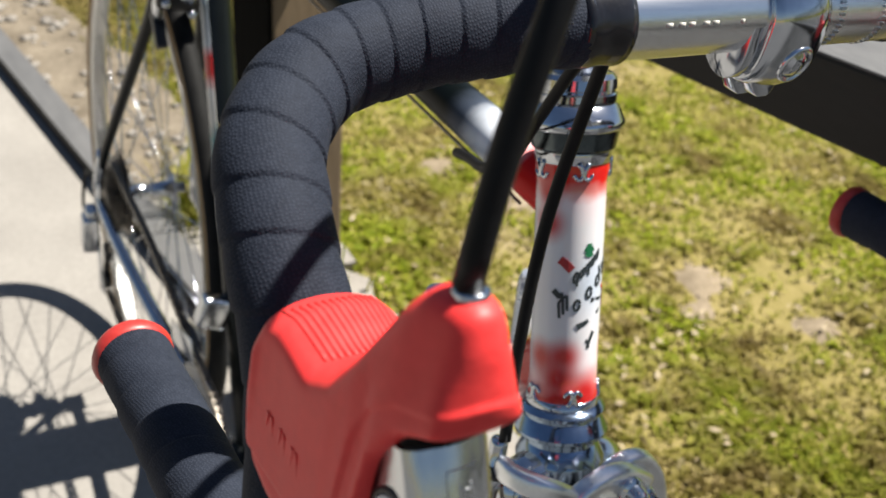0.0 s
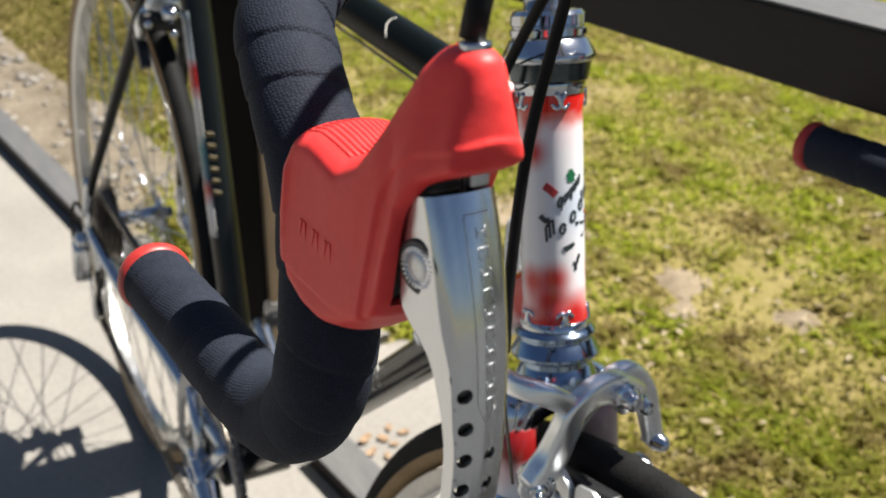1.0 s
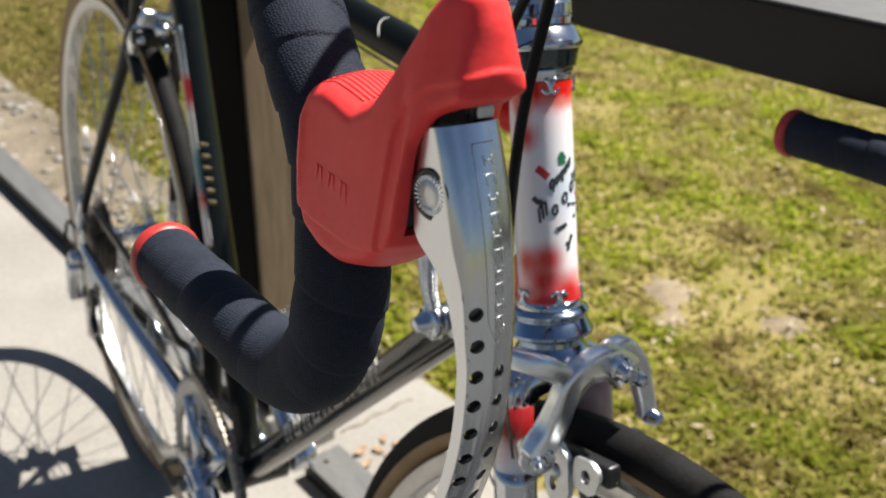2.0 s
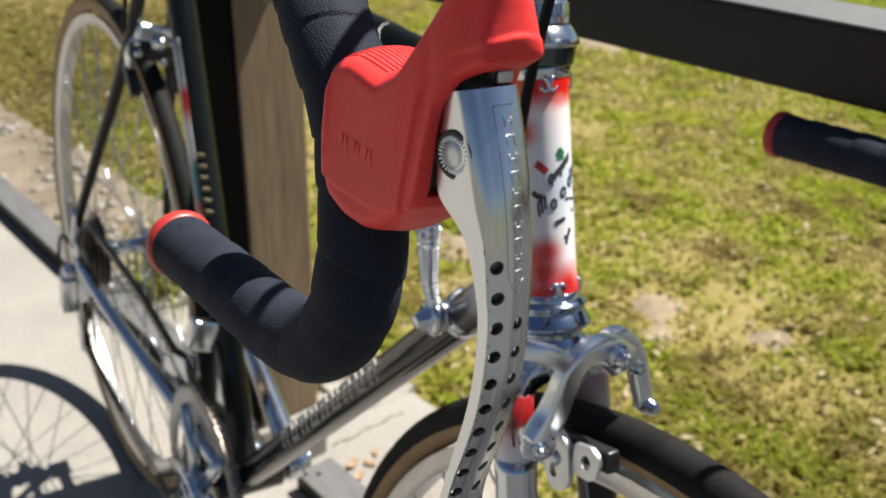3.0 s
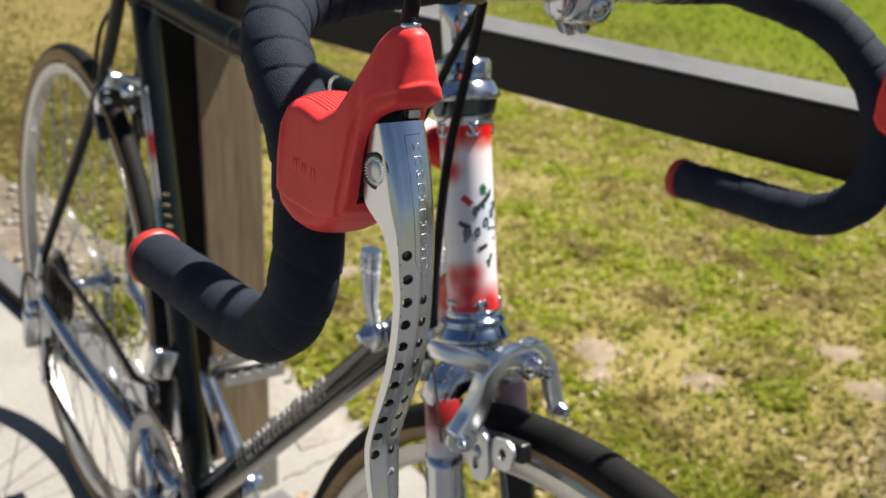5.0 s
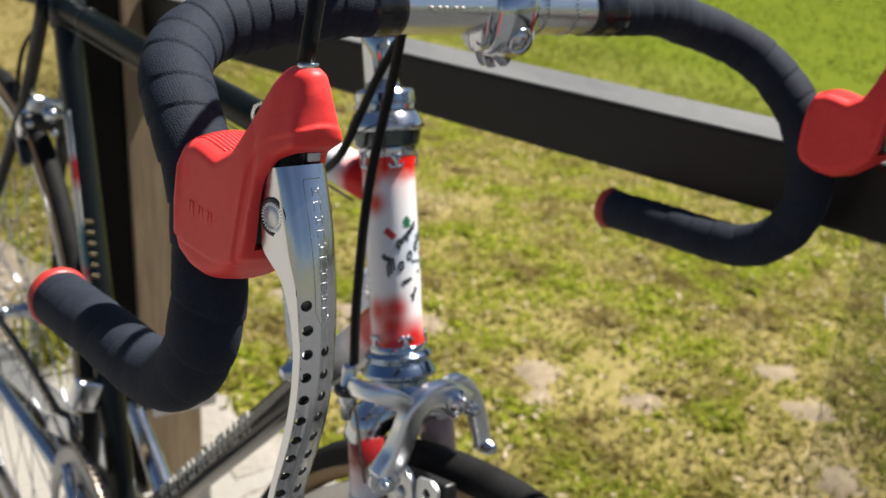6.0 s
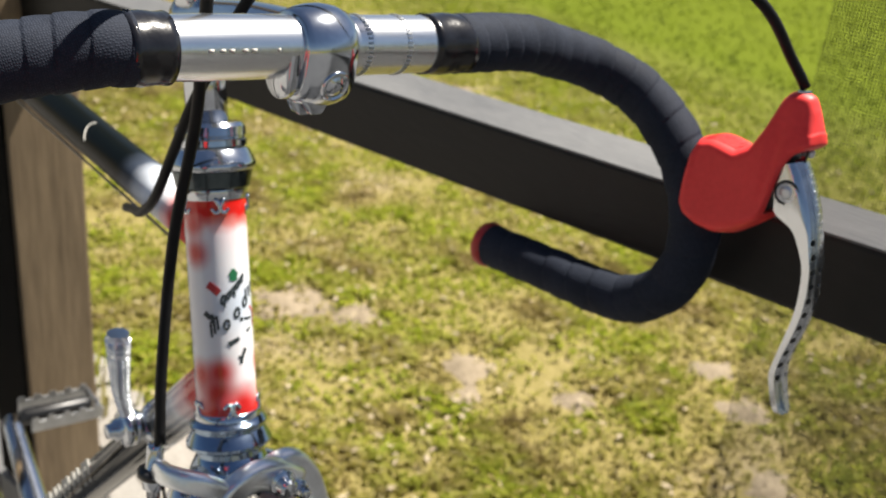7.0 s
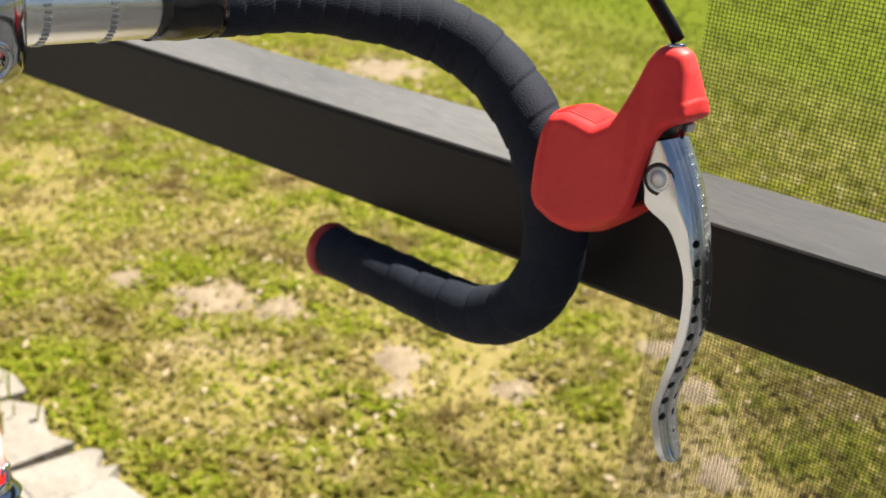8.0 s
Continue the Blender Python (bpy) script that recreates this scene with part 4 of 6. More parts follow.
def fork():
    crown = head(-0.108)
    for s in (-1, 1):
        # far blade (s > 0): brownish stops put shade into its white paint
        paint = fade_material("fork_paint", [(0.0, WHITE), (0.012, (0.66, 0.55, 0.56)), (0.018, (0.21, 0.010, 0.010)), (0.034, (0.21, 0.010, 0.010)), (0.042, (0.66, 0.45, 0.45)), (0.050, WHITE), (0.4, (0.60, 0.60, 0.62))] if s < 0 else [(0.0, (0.30, 0.13, 0.12)), (0.03, (0.40, 0.30, 0.28)), (0.4, (0.55, 0.54, 0.54))], axis=(tuple(head(-0.095)), tuple(-HEAD_DIR)), coat=0.8)
        a = head(-0.106) + Vector((s * 0.0275, 0, 0))
        low = FRONT_AXLE + Vector((s * 0.048, 0, 0))
        mid = head(-0.30) + Vector((s * 0.036, 0, 0)) + HEAD_FWD * 0.002
        pts = spline([a, mid, low.lerp(mid, 0.25) - HEAD_FWD * 0.010, low], 0.02)
        bm = bmesh.new()
        sweep(bm, pts, lambda t, l, k: 0.0122 - 0.0055 * t, 18, flat=1.0)
        blade = part("fork_blade", moved(bm, TURN), paint, bicycle, "painted fork blade, white and red, with shaded tones on the far one")
        far = [p for p in spline(pts, 0.006) if (p - a).length > 0.044]
        bm = bmesh.new()
        sweep(bm, far, lambda t, l, k: 0.0124 - 0.0050 * t, 18)
        # far leg gets black paint to stand for chrome in shade
        part("fork_end", moved(bm, TURN), CHROME if s < 0 else FRAME_PAINT, blade, "chrome lower fork leg" if s < 0 else "chrome lower fork leg darkened for shade")
    bm = bmesh.new()
    sweep(bm, spline([crown + Vector((-0.0285, 0.001, -0.008)), crown + Vector((-0.0255, 0, 0.004)), crown + Vector((-0.012, 0, 0.010)), crown + Vector((0.012, 0, 0.010)), crown + Vector((0.0255, 0, 0.004)), crown + Vector((0.0285, 0.001, -0.008))], 0.003), 0.0130, 20)
    part("fork_crown", moved(bm, TURN), CHROME, bicycle, "chrome fork crown")
    # headset
    # lower cup: blue base colour stands for the sky it reflects
    bm = bmesh.new()
    lathe(bm, [(-0.1040, 0.0165), (-0.1030, 0.0215), (-0.0930, 0.0226), (-0.0915, 0.0225), (-0.0852, 0.0192), (-0.0840, 0.0184), (-0.0812, 0.0184), (-0.0795, 0.0215), (-0.0780, 0.0236), (-0.0764, 0.0237), (-0.0706, 0.0204), (-0.0696, 0.0194), (-0.0684, 0.0194), (-0.0672, 0.0212), (-0.0656, 0.0216), (-0.0640, 0.0204), (-0.0626, 0.0178)], HEAD, HEAD_DIR, 40)
    crisp(part("lower_headset", bm, SKY_CHROME, bicycle, "chrome lower headset cup tinted for its sky reflection"), 30)
    bm = bmesh.new()
    lathe(bm, [(0.0738, 0.0180), (0.0742, 0.0222), (0.0750, 0.0230), (0.0766, 0.0235), (0.0784, 0.0231), (0.0846, 0.0200), (0.0858, 0.0188), (0.0864, 0.0178), (0.0870, 0.0190), (0.0900, 0.0191), (0.0908, 0.0180), (0.0918, 0.0179), (0.0924, 0.0188), (0.0970, 0.0186), (0.0992, 0.0170), (0.1000, 0.0120)], HEAD, HEAD_DIR, 40)
    cap = crisp(part("upper_headset", bm, CHROME, bicycle, "chrome upper headset with lock nut"), 30)
    # lower skirt of the headset, its dark reflection put into the colour
    bm = bmesh.new()
    lathe(bm, [(0.0640, 0.0180), (0.0655, 0.0197), (0.0700, 0.0206), (0.0739, 0.0214), (0.0741, 0.0190)], HEAD, HEAD_DIR, 40)
    crisp(part("dark_cup", bm, DARK_CHROME, cap, "chrome cup darkened for a dark reflection"), 30)


def stem_and_bar():
    bm = bmesh.new()
    clamp = Vector((0.0, -0.540, 0.9275))
    top = head(0.150)
    sweep(bm, [head(0.09), head(0.125), head(0.142)], 0.0111, 24)
    sweep(bm, spline([top + Vector((0, 0.012, 0.002)), top + Vector((0, -0.004, 0.003)), clamp.lerp(top, 0.5) + Vector((-0.005, 0, 0.004)), clamp + Vector((-0.010, 0, 0))], 0.004), lambda t, l, k: 0.0125 - 0.001 * math.sin(math.pi * t), 24)
    lathe(bm, [(-0.002, 0.0095), (0.0, 0.012), (0.006, 0.0125), (0.008, 0.011)], top + HEAD_DIR * 0.010, HEAD_DIR, 24)
    stem = part("stem", moved(bm, STEER), CHROME, bicycle, "polished quill stem")
    for name, label, base, drop, profile in (
            ("clamp_ear", "thin lip of the split clamp", 0.0132, 0.0085, ((-0.0345, -0.0004), (-0.0340, -0.0001), (-0.0300, -0.0001), (-0.0295, -0.0004))),
            ("bar_clamp", "polished domed handlebar clamp", 0.0138, 0.0075, ((-0.0280, 0.0004), (-0.0274, 0.0014), (-0.0245, 0.0026), (-0.0200, 0.0038), (-0.0140, 0.0044), (-0.0080, 0.0038), (-0.0030, 0.0022), (-0.0008, 0.0)))):
        # teardrop collar: round above, drawn down to the bolt
        bm = bmesh.new()
        rings = []
        for x, grow in profile:
            ring = []
            for k in range(56):
                a = 2 * math.pi * k / 56
                down = max(0.0, math.cos(a - math.radians(-72)))
                r = base + grow + drop * down ** 5
                ring.append(bm.verts.new(clamp + Vector((x, -r * math.cos(a), r * math.sin(a)))))
            rings.append(ring)
        for p, q in zip(rings, rings[1:]):
            for k in range(56):
                bm.faces.new((p[k], p[(k + 1) % 56], q[(k + 1) % 56], q[k]))
        bm.faces.new(rings[0][::-1])
        bm.faces.new(rings[-1])
        part(name, moved(bm, STEER), CHROME, stem, label)
    # two pinched lugs under the bar, behind the bolt
    for front, back, low in ((-0.0100, -0.0036, -0.0275), (-0.0014, 0.0050, -0.0302)):
        bm = bmesh.new()
        side = [(-0.0320, -0.0100), (-0.0305, -0.0145), (-0.0205, low + 0.0012), (-0.0190, low), (-0.0145, low), (-0.0130, low + 0.0012), (-0.0050, -0.0100)]
        rings = [[bm.verts.new(clamp + Vector((x, y, z))) for x, z in side] for y in (front, back)]
        for k in range(len(side)):
            n = (k + 1) % len(side)
            bm.faces.new((rings[0][k], rings[1][k], rings[1][n], rings[0][n]))
        bm.faces.new(rings[0][::-1])
        bm.faces.new(rings[1])
        bmesh.ops.recalc_face_normals(bm, faces=bm.faces)
        bmesh.ops.bevel(bm, geom=bm.edges[:], offset=0.0007, segments=2, profile=0.5, affect="EDGES")
        crisp(part("clamp_lug", moved(bm, STEER), CHROME, stem, "slanted lug of the split clamp"), 35)
    bm = bmesh.new()
    lathe(bm, [(-0.004, 0.0072), (-0.0005, 0.0072), (0.0004, 0.0066), (0.0002, 0.0058), (-0.0008, 0.0054), (-0.0006, 0.0048), (0.0006, 0.0036), (0.0010, 0.0016), (0.0011, 0.0004)], clamp + Vector((-0.0130, -0.0165, -0.0135)), (0.05, -0.97, -0.25), 28)
    part("clamp_bolt", moved(bm, STEER), CHROME, stem, "chrome socket bolt")
    bm = bmesh.new()
    sweep(bm, [clamp + Vector((x, 0, 0)) for x in np.linspace(-0.11, 0.11, 12)], lambda t, l, k: 0.0132 if abs(t - 0.5) < 0.33 else 0.0126, 28)
    bar = part("handlebar", moved(bm, STEER), BAR_ALLOY, bicycle, "polished handlebar centre")
    # small engraved marks, painted pale for their glints, and knurled bands beside the clamp
    for x in (-0.071, -0.066, -0.062, -0.056, -0.052, -0.0405):
        bm = bmesh.new()
        block(bm, clamp + Vector((x, -0.01305, 0.0020)), (0.0022 if x < -0.05 else 0.0012, 0.0006, 0.0014), Matrix.Rotation(-0.15, 3, "X"))
        part("engraved_mark", moved(bm, STEER), LETTER, bar)
    for x in (0.006, 0.028):
        bm = bmesh.new()
        for k in range(40):
            a = 2 * math.pi * k / 40
            block(bm, clamp + Vector((x, -0.0133 * math.cos(a), 0.0133 * math.sin(a))), (0.0022, 0.0007, 0.0010), Matrix.Rotation(-a, 3, "X"))
        tagged(part("knurled_band", moved(bm, STEER), DULL_ALLOY, bar, "fine knurled band", smooth=False), kind="stuff")
    for s, start, sleeve in ((-1, 0.098, 0.084), (1, 0.066, 0.045)):
        base = [(start, -0.540, 0.9275), (0.112, -0.5385, 0.9270), (0.1479, -0.5310, 0.9200), (0.1769, -0.5342, 0.9135), (0.1961, -0.5524, 0.9040), (0.2022, -0.5732, 0.8907),
                (0.2035, -0.5928, 0.8725), (0.2055, -0.6049, 0.8480), (0.207, -0.6075, 0.822), (0.207, -0.599, 0.799), (0.207, -0.580, 0.7825), (0.207, -0.555, 0.7755), (0.207, -0.51, 0.7715), (0.207, -0.457, 0.766)]
        pts = spline([(s * x, y, z) for x, y, z in base], 0.0006)

        def wrapped(t, l, k, s=s):
            # turns lie close on the tops and wider down the drop
            turns = float(np.interp(l, (0.0, 0.08, 0.14, 0.20, 0.70), (0.0, 7.0, 11.2, 14.7, 40.5)))
            lap = (turns + s * k / (2 * math.pi) + 0.05 * math.sin(2.3 * turns)) % 1.0
            edge = 0.00055 * lap if lap < 0.93 else 0.00055 * (1 - lap) / 0.07 - 0.00045 * math.sin(math.pi * (lap - 0.93) / 0.07)
            return 0.0138 + edge + 0.0003 * math.sin(math.pi * lap) + 0.00012 * math.sin(l * 210 + 2 * k)

        bm = bmesh.new()
        rings = sweep(bm, pts, wrapped, 44)
        wrap_map(bm, rings, 0.0906, 0.0006)
        part("bar_tape", moved(bm, STEER), TAPE, bar, "black woven cork tape wrapped in overlapping turns")
        bm = bmesh.new()
        sweep(bm, [(s * x, -0.540, 0.9275) for x in np.linspace(sleeve, start + 0.004, 8)], lambda t, l, k: 0.0142 + 0.0003 * math.sin(9 * t + 2 * k), 30)
        part("finishing_tape", moved(bm, STEER), GLOSS_TAPE, bar, "shiny black finishing tape")
        end, before = Vector(pts[-1]), Vector(pts[-20])
        bm = bmesh.new()
        lathe(bm, [(-0.003, 0.0140), (-0.001, 0.0152), (0.0020, 0.0157), (0.0042, 0.0149), (0.0056, 0.0118), (0.0062, 0.006)], end, end - before, 32)
        part("end_plug", moved(bm, STEER), PLUG_RED, bar, "red plastic end plug")
    return bar


HOOD = [(-0.643, 0.923), (-0.647, 0.928), (-0.653, 0.9298), (-0.659, 0.9285), (-0.6625, 0.922), (-0.6655, 0.912), (-0.666, 0.906), (-0.662, 0.903), (-0.657, 0.8995), (-0.6535, 0.891),
        (-0.6525, 0.879), (-0.6515, 0.868), (-0.649, 0.8620), (-0.643, 0.8555), (-0.634, 0.8480), (-0.625, 0.8445), (-0.615, 0.8446), (-0.6048, 0.8482), (-0.5998, 0.8552), (-0.5988, 0.870),
        (-0.5992, 0.883), (-0.6022, 0.8920), (-0.611, 0.8954), (-0.618, 0.8950), (-0.626, 0.8938), (-0.632, 0.8975), (-0.6365, 0.906), (-0.640, 0.915)]


def hood_half_width(y, z):
    horn = min(1.0, max(0.0, (z - 0.880) / 0.038))
    back = min(1.0, max(0.0, (y + 0.648) / 0.040))
    return (0.0146 + 0.0020 * back) * (1 - horn) + 0.0098 * horn - 0.0026 * min(1.0, max(0.0, (z - 0.908) / 0.021)) - 0.0022 * min(1.0, max(0.0, (-0.646 - y) / 0.016)) * min(1.0, max(0.0, (z - 0.888) / 0.014))


HOOD_SIDE = -1.0
CREASE = [(-0.6690, 0.9125), (-0.6620, 0.9098), (-0.6535, 0.9056), (-0.6480, 0.900), (-0.6455, 0.890), (-0.6448, 0.876), (-0.6440, 0.8585), (-0.630, 0.8560), (-0.614, 0.8560), (-0.597, 0.8580)]


def beyond_crease(y, z):
    """Distance past the moulded crease of the hood, towards the lever opening and the lower edge; negative inside the panel."""
    best, side = 1.0, 1.0
    for (ya, za), (yb, zb) in zip(CREASE, CREASE[1:]):
        dy, dz = yb - ya, zb - za
        t = min(1.0, max(0.0, ((y - ya) * dy + (z - za) * dz) / (dy * dy + dz * dz)))
        gap = math.hypot(y - ya - t * dy, z - za - t * dz)
        if gap < best:
            best = gap
            side = 1.0 if (dy * (z - za) - dz * (y - ya)) < 0 else -1.0
    return best * side


def hood_mesh(reach, outer):
    bm = bmesh.new()
    grown = [(y + reach * max(0.0, z - 0.894) / 0.036, z) for y, z in HOOD]
    n = len(grown)
    rings = []
    for step in range(-5, 6):
        a = step / 5 * math.pi / 2
        ring = []
        for i, (y, z) in enumerate(grown):
            (ya, za), (yb, zb) = grown[i - 1], grown[(i + 1) % n]
            size = math.hypot(yb - ya, zb - za)
            inward = ((zb - za) / size, -(yb - ya) / size)
            lip = 1.0 if 6 <= i <= 12 else (0.5 if i in (5, 13) else 0.0)
            round_by = (0.0060 if z > 0.897 else 0.0066) * (1 - 0.75 * lip)
            cut = round_by * (1 - math.cos(a))
            w = (hood_half_width(y, z) + 0.0008) * math.sin(a)
            ring.append(bm.verts.new((w, y + HOOD_SIDE * inward[0] * cut, z + HOOD_SIDE * inward[1] * cut)))
        rings.append(ring)
    faces = [bm.faces.new(rings[0]), bm.faces.new(rings[-1][::-1])]
    for p, q in zip(rings, rings[1:]):
        for i in range(n):
            bm.faces.new((p[i], p[(i + 1) % n], q[(i + 1) % n], q[i]))
    bmesh.ops.triangulate(bm, faces=faces)
    me = worked(bm, "rubber", size=0.00062, soft=24)
    bm = bmesh.new()
    bm.from_mesh(me)
    bpy.data.meshes.remove(me)
    front = [v for v in bm.verts if v.co.z > 0.9045 or (v.co.z > 0.892 and v.co.y < -0.648)]
    for _ in range(14):
        bmesh.ops.smooth_vert(bm, verts=front, factor=0.5, use_axis_x=True, use_axis_y=True, use_axis_z=True)
    for v in bm.verts:
        y = v.co.y - reach * max(0.0, v.co.z - 0.894) / 0.036
        past = beyond_crease(y, v.co.z)
        if past > -0.002 and v.co.x * outer > 0:
            edge = min(1.0, max(0.0, (past + 0.0003) / 0.0009))
            v.co.x *= 1 - 0.062 * edge * max(0.0, 1 - past / 0.014)
        # brow over the mouth: the lip stands forward of the horn
        under = 0.9128 - 30 * v.co.x * v.co.x - v.co.z
        if y < -0.655 and -0.001 < under < 0.012:
            v.co.y -= 0.0007 * min(1.0, max(0.0, (under + 0.0004) / 0.0009)) * max(0.0, 1 - max(0.0, under) / 0.012) * min(1.0, (-0.655 - y) / 0.003)
    shell = BVHTree.FromBMesh(bm)

    def on_top(x, y):
        hit = shell.ray_cast(Vector((x, y, 0.95)), Vector((0, 0, -1)))[0]
        return hit if hit else Vector((x, y, 0.893))

    # arched mouth in which the blade swings
    cut = bmesh.new()
    arch = [(0.0104, 0.8660), (0.0104, 0.8860), (0.0097, 0.8930), (0.0079, 0.8988), (0.0048, 0.9022), (0.0, 0.9030)]
    arch += [(-x, z) for x, z in arch[-2::-1]]
    ends = [[cut.verts.new((x, y, z)) for x, z in arch] for y in (-0.6900, -0.6425)]
    cut.faces.new(ends[0])
    cut.faces.new(ends[1][::-1])
    for k in range(len(arch)):
        j = (k + 1) % len(arch)
        cut.faces.new((ends[0][k], ends[0][j], ends[1][j], ends[1][k]))
    done = worked(bm, "drill", cutter=cut)
    extra = []
    # grip ribs on the saddle of the hood
    for k in range(14):
        bm = bmesh.new()
        x = -0.0098 + 0.00162 * k
        sweep(bm, [on_top(x * (1 - 0.12 * i / 9), -0.6042 - 0.0022 * i - 0.0035 * (1 - (x / 0.0125) ** 2)) + Vector((0, 0, -0.00012)) for i in range(10)], 0.00050, 6)
        extra.append(("grip_rib", bm))
    # plain low bars for the maker's mark
    for s in (outer,):
        for k in range(3):
            bm = bmesh.new()
            for dy, tilt in ((0.0, 0.14), (0.0026, -0.14)):
                hit = shell.ray_cast(Vector((s * 0.05, -0.6140 - 0.0062 * k - dy, 0.8690)), Vector((-s, 0, 0)))[0]
                if hit:
                    block(bm, hit, (0.00022, 0.0010, 0.0066), Matrix.Rotation(tilt, 3, "X"))
            extra.append(("raised_mark", bm))
    return done, extra


# front y, z; rear y, z; half widths of the front face and of the rear edges
BLADE = [(-0.6610, 0.8980, -0.6470, 0.8930, 0.0068, 0.0098), (-0.6645, 0.8915, -0.6495, 0.8870, 0.0068, 0.0098), (-0.6690, 0.8815, -0.6530, 0.8760, 0.0068, 0.0099), (-0.6725, 0.8720, -0.6545, 0.8680, 0.0067, 0.0096),
         (-0.6750, 0.8620, -0.6640, 0.8610, 0.0063, 0.0084), (-0.6768, 0.8520, -0.6685, 0.8525, 0.0059, 0.0075), (-0.6780, 0.8420, -0.6720, 0.8420, 0.0053, 0.0069), (-0.6787, 0.8320, -0.6730, 0.8320, 0.0053, 0.0067),
         (-0.6785, 0.8200, -0.6728, 0.8200, 0.0053, 0.0066), (-0.6770, 0.8090, -0.6712, 0.8080, 0.0053, 0.0066), (-0.6740, 0.7970, -0.6685, 0.7960, 0.0053, 0.0066), (-0.6705, 0.7850, -0.6655, 0.7830, 0.0053, 0.0065),
         (-0.6690, 0.7740, -0.6640, 0.7730, 0.0053, 0.0065), (-0.6712, 0.7610, -0.6668, 0.7595, 0.0050, 0.0062), (-0.6736, 0.7535, -0.6694, 0.7520, 0.0042, 0.0052), (-0.6746, 0.7512, -0.6708, 0.7500, 0.0022, 0.0028)]


def blade_at(t):
    i = min(int(t), len(BLADE) - 2)
    p = [np.array(BLADE[max(0, min(len(BLADE) - 1, i + k))]) for k in (-1, 0, 1, 2)]
    u = t - i
    return 0.5 * (2 * p[1] + (p[2] - p[0]) * u + (2 * p[0] - 5 * p[1] + 4 * p[2] - p[3]) * u * u + (3 * p[1] - p[0] - 3 * p[2] + p[3]) * u ** 3)


def blade_at_height(z):
    return float(np.interp(-z, [-b[1] for b in BLADE], range(len(BLADE))))


def blade_point(t, a, inset=0.0):
    """A point on the blade's skin; a: -1 at one rear edge, 0 at the middle of the front, 1 at the other rear edge."""
    fy, fz, by, bz, wf, wr = blade_at(t)
    front, rear = Vector((0, fy, fz)), Vector((0, by, bz))
    depth = (front - rear).length - inset
    u = (front - rear).normalized()
    wf, wr = wf - inset, wr - inset
    corner, shoulder, back = Vector((wf, depth - 0.0009)), Vector((wf + (wr - wf) * 0.80, depth * 0.76)), Vector((wr, 0.0))
    c = min(0.0021, depth * 0.30)
    before, after = corner - Vector((c, 0)), corner + (shoulder - corner).normalized() * c
    q = abs(a)
    if q < 0.38:
        p = Vector((before.x * q / 0.38, depth - 0.0009 * (q / 0.38) ** 2))
    elif q < 0.56:
        f = (q - 0.38) / 0.18
        p = before * (1 - f) ** 2 + corner * (2 * f * (1 - f)) + after * f ** 2
    elif q < 0.76:
        p = after.lerp(shoulder, (q - 0.56) / 0.20)
    else:
        p = shoulder.lerp(back, (q - 0.76) / 0.24)
    return rear + u * p.y + Vector((math.copysign(p.x, a), 0, 0))


def blade_mesh():
    bm = bmesh.new()
    rings = []
    n, m = 90, 44
    for i in range(n + 1):
        t = (len(BLADE) - 1) * i / n
        outer = [bm.verts.new(blade_point(t, -1 + 2 * k / m)) for k in range(m + 1)]
        inner = [bm.verts.new(blade_point(t, 1 - 2 * k / m, 0.0014)) for k in range(m + 1)]
        rings.append(outer + inner)
    w = 2 * m + 2
    for a, b in zip(rings, rings[1:]):
        for k in range(w):
            bm.faces.new((a[k], a[(k + 1) % w], b[(k + 1) % w], b[k]))
    for r in (rings[0], rings[-1]):
        for k in range(m):
            bm.faces.new((r[k], r[k + 1], r[w - 2 - k], r[w - 1 - k]) if r is rings[0] else (r[w - 1 - k], r[w - 2 - k], r[k + 1], r[k]))
    cut = bmesh.new()
    for a, first, count, out in ((-0.42, 0.8555, 11, (-0.5, -0.86, -0.05)), (0.24, 0.8390, 10, (0.12, -0.99, -0.05))):
        for k in range(count):
            p = blade_point(blade_at_height(first - 0.0083 * k), a)
            lathe(cut, [(-0.0030, 0.00185), (0.004, 0.00185)], p, Vector(out).normalized(), 14)
    return worked(bm, "drill", cutter=cut)


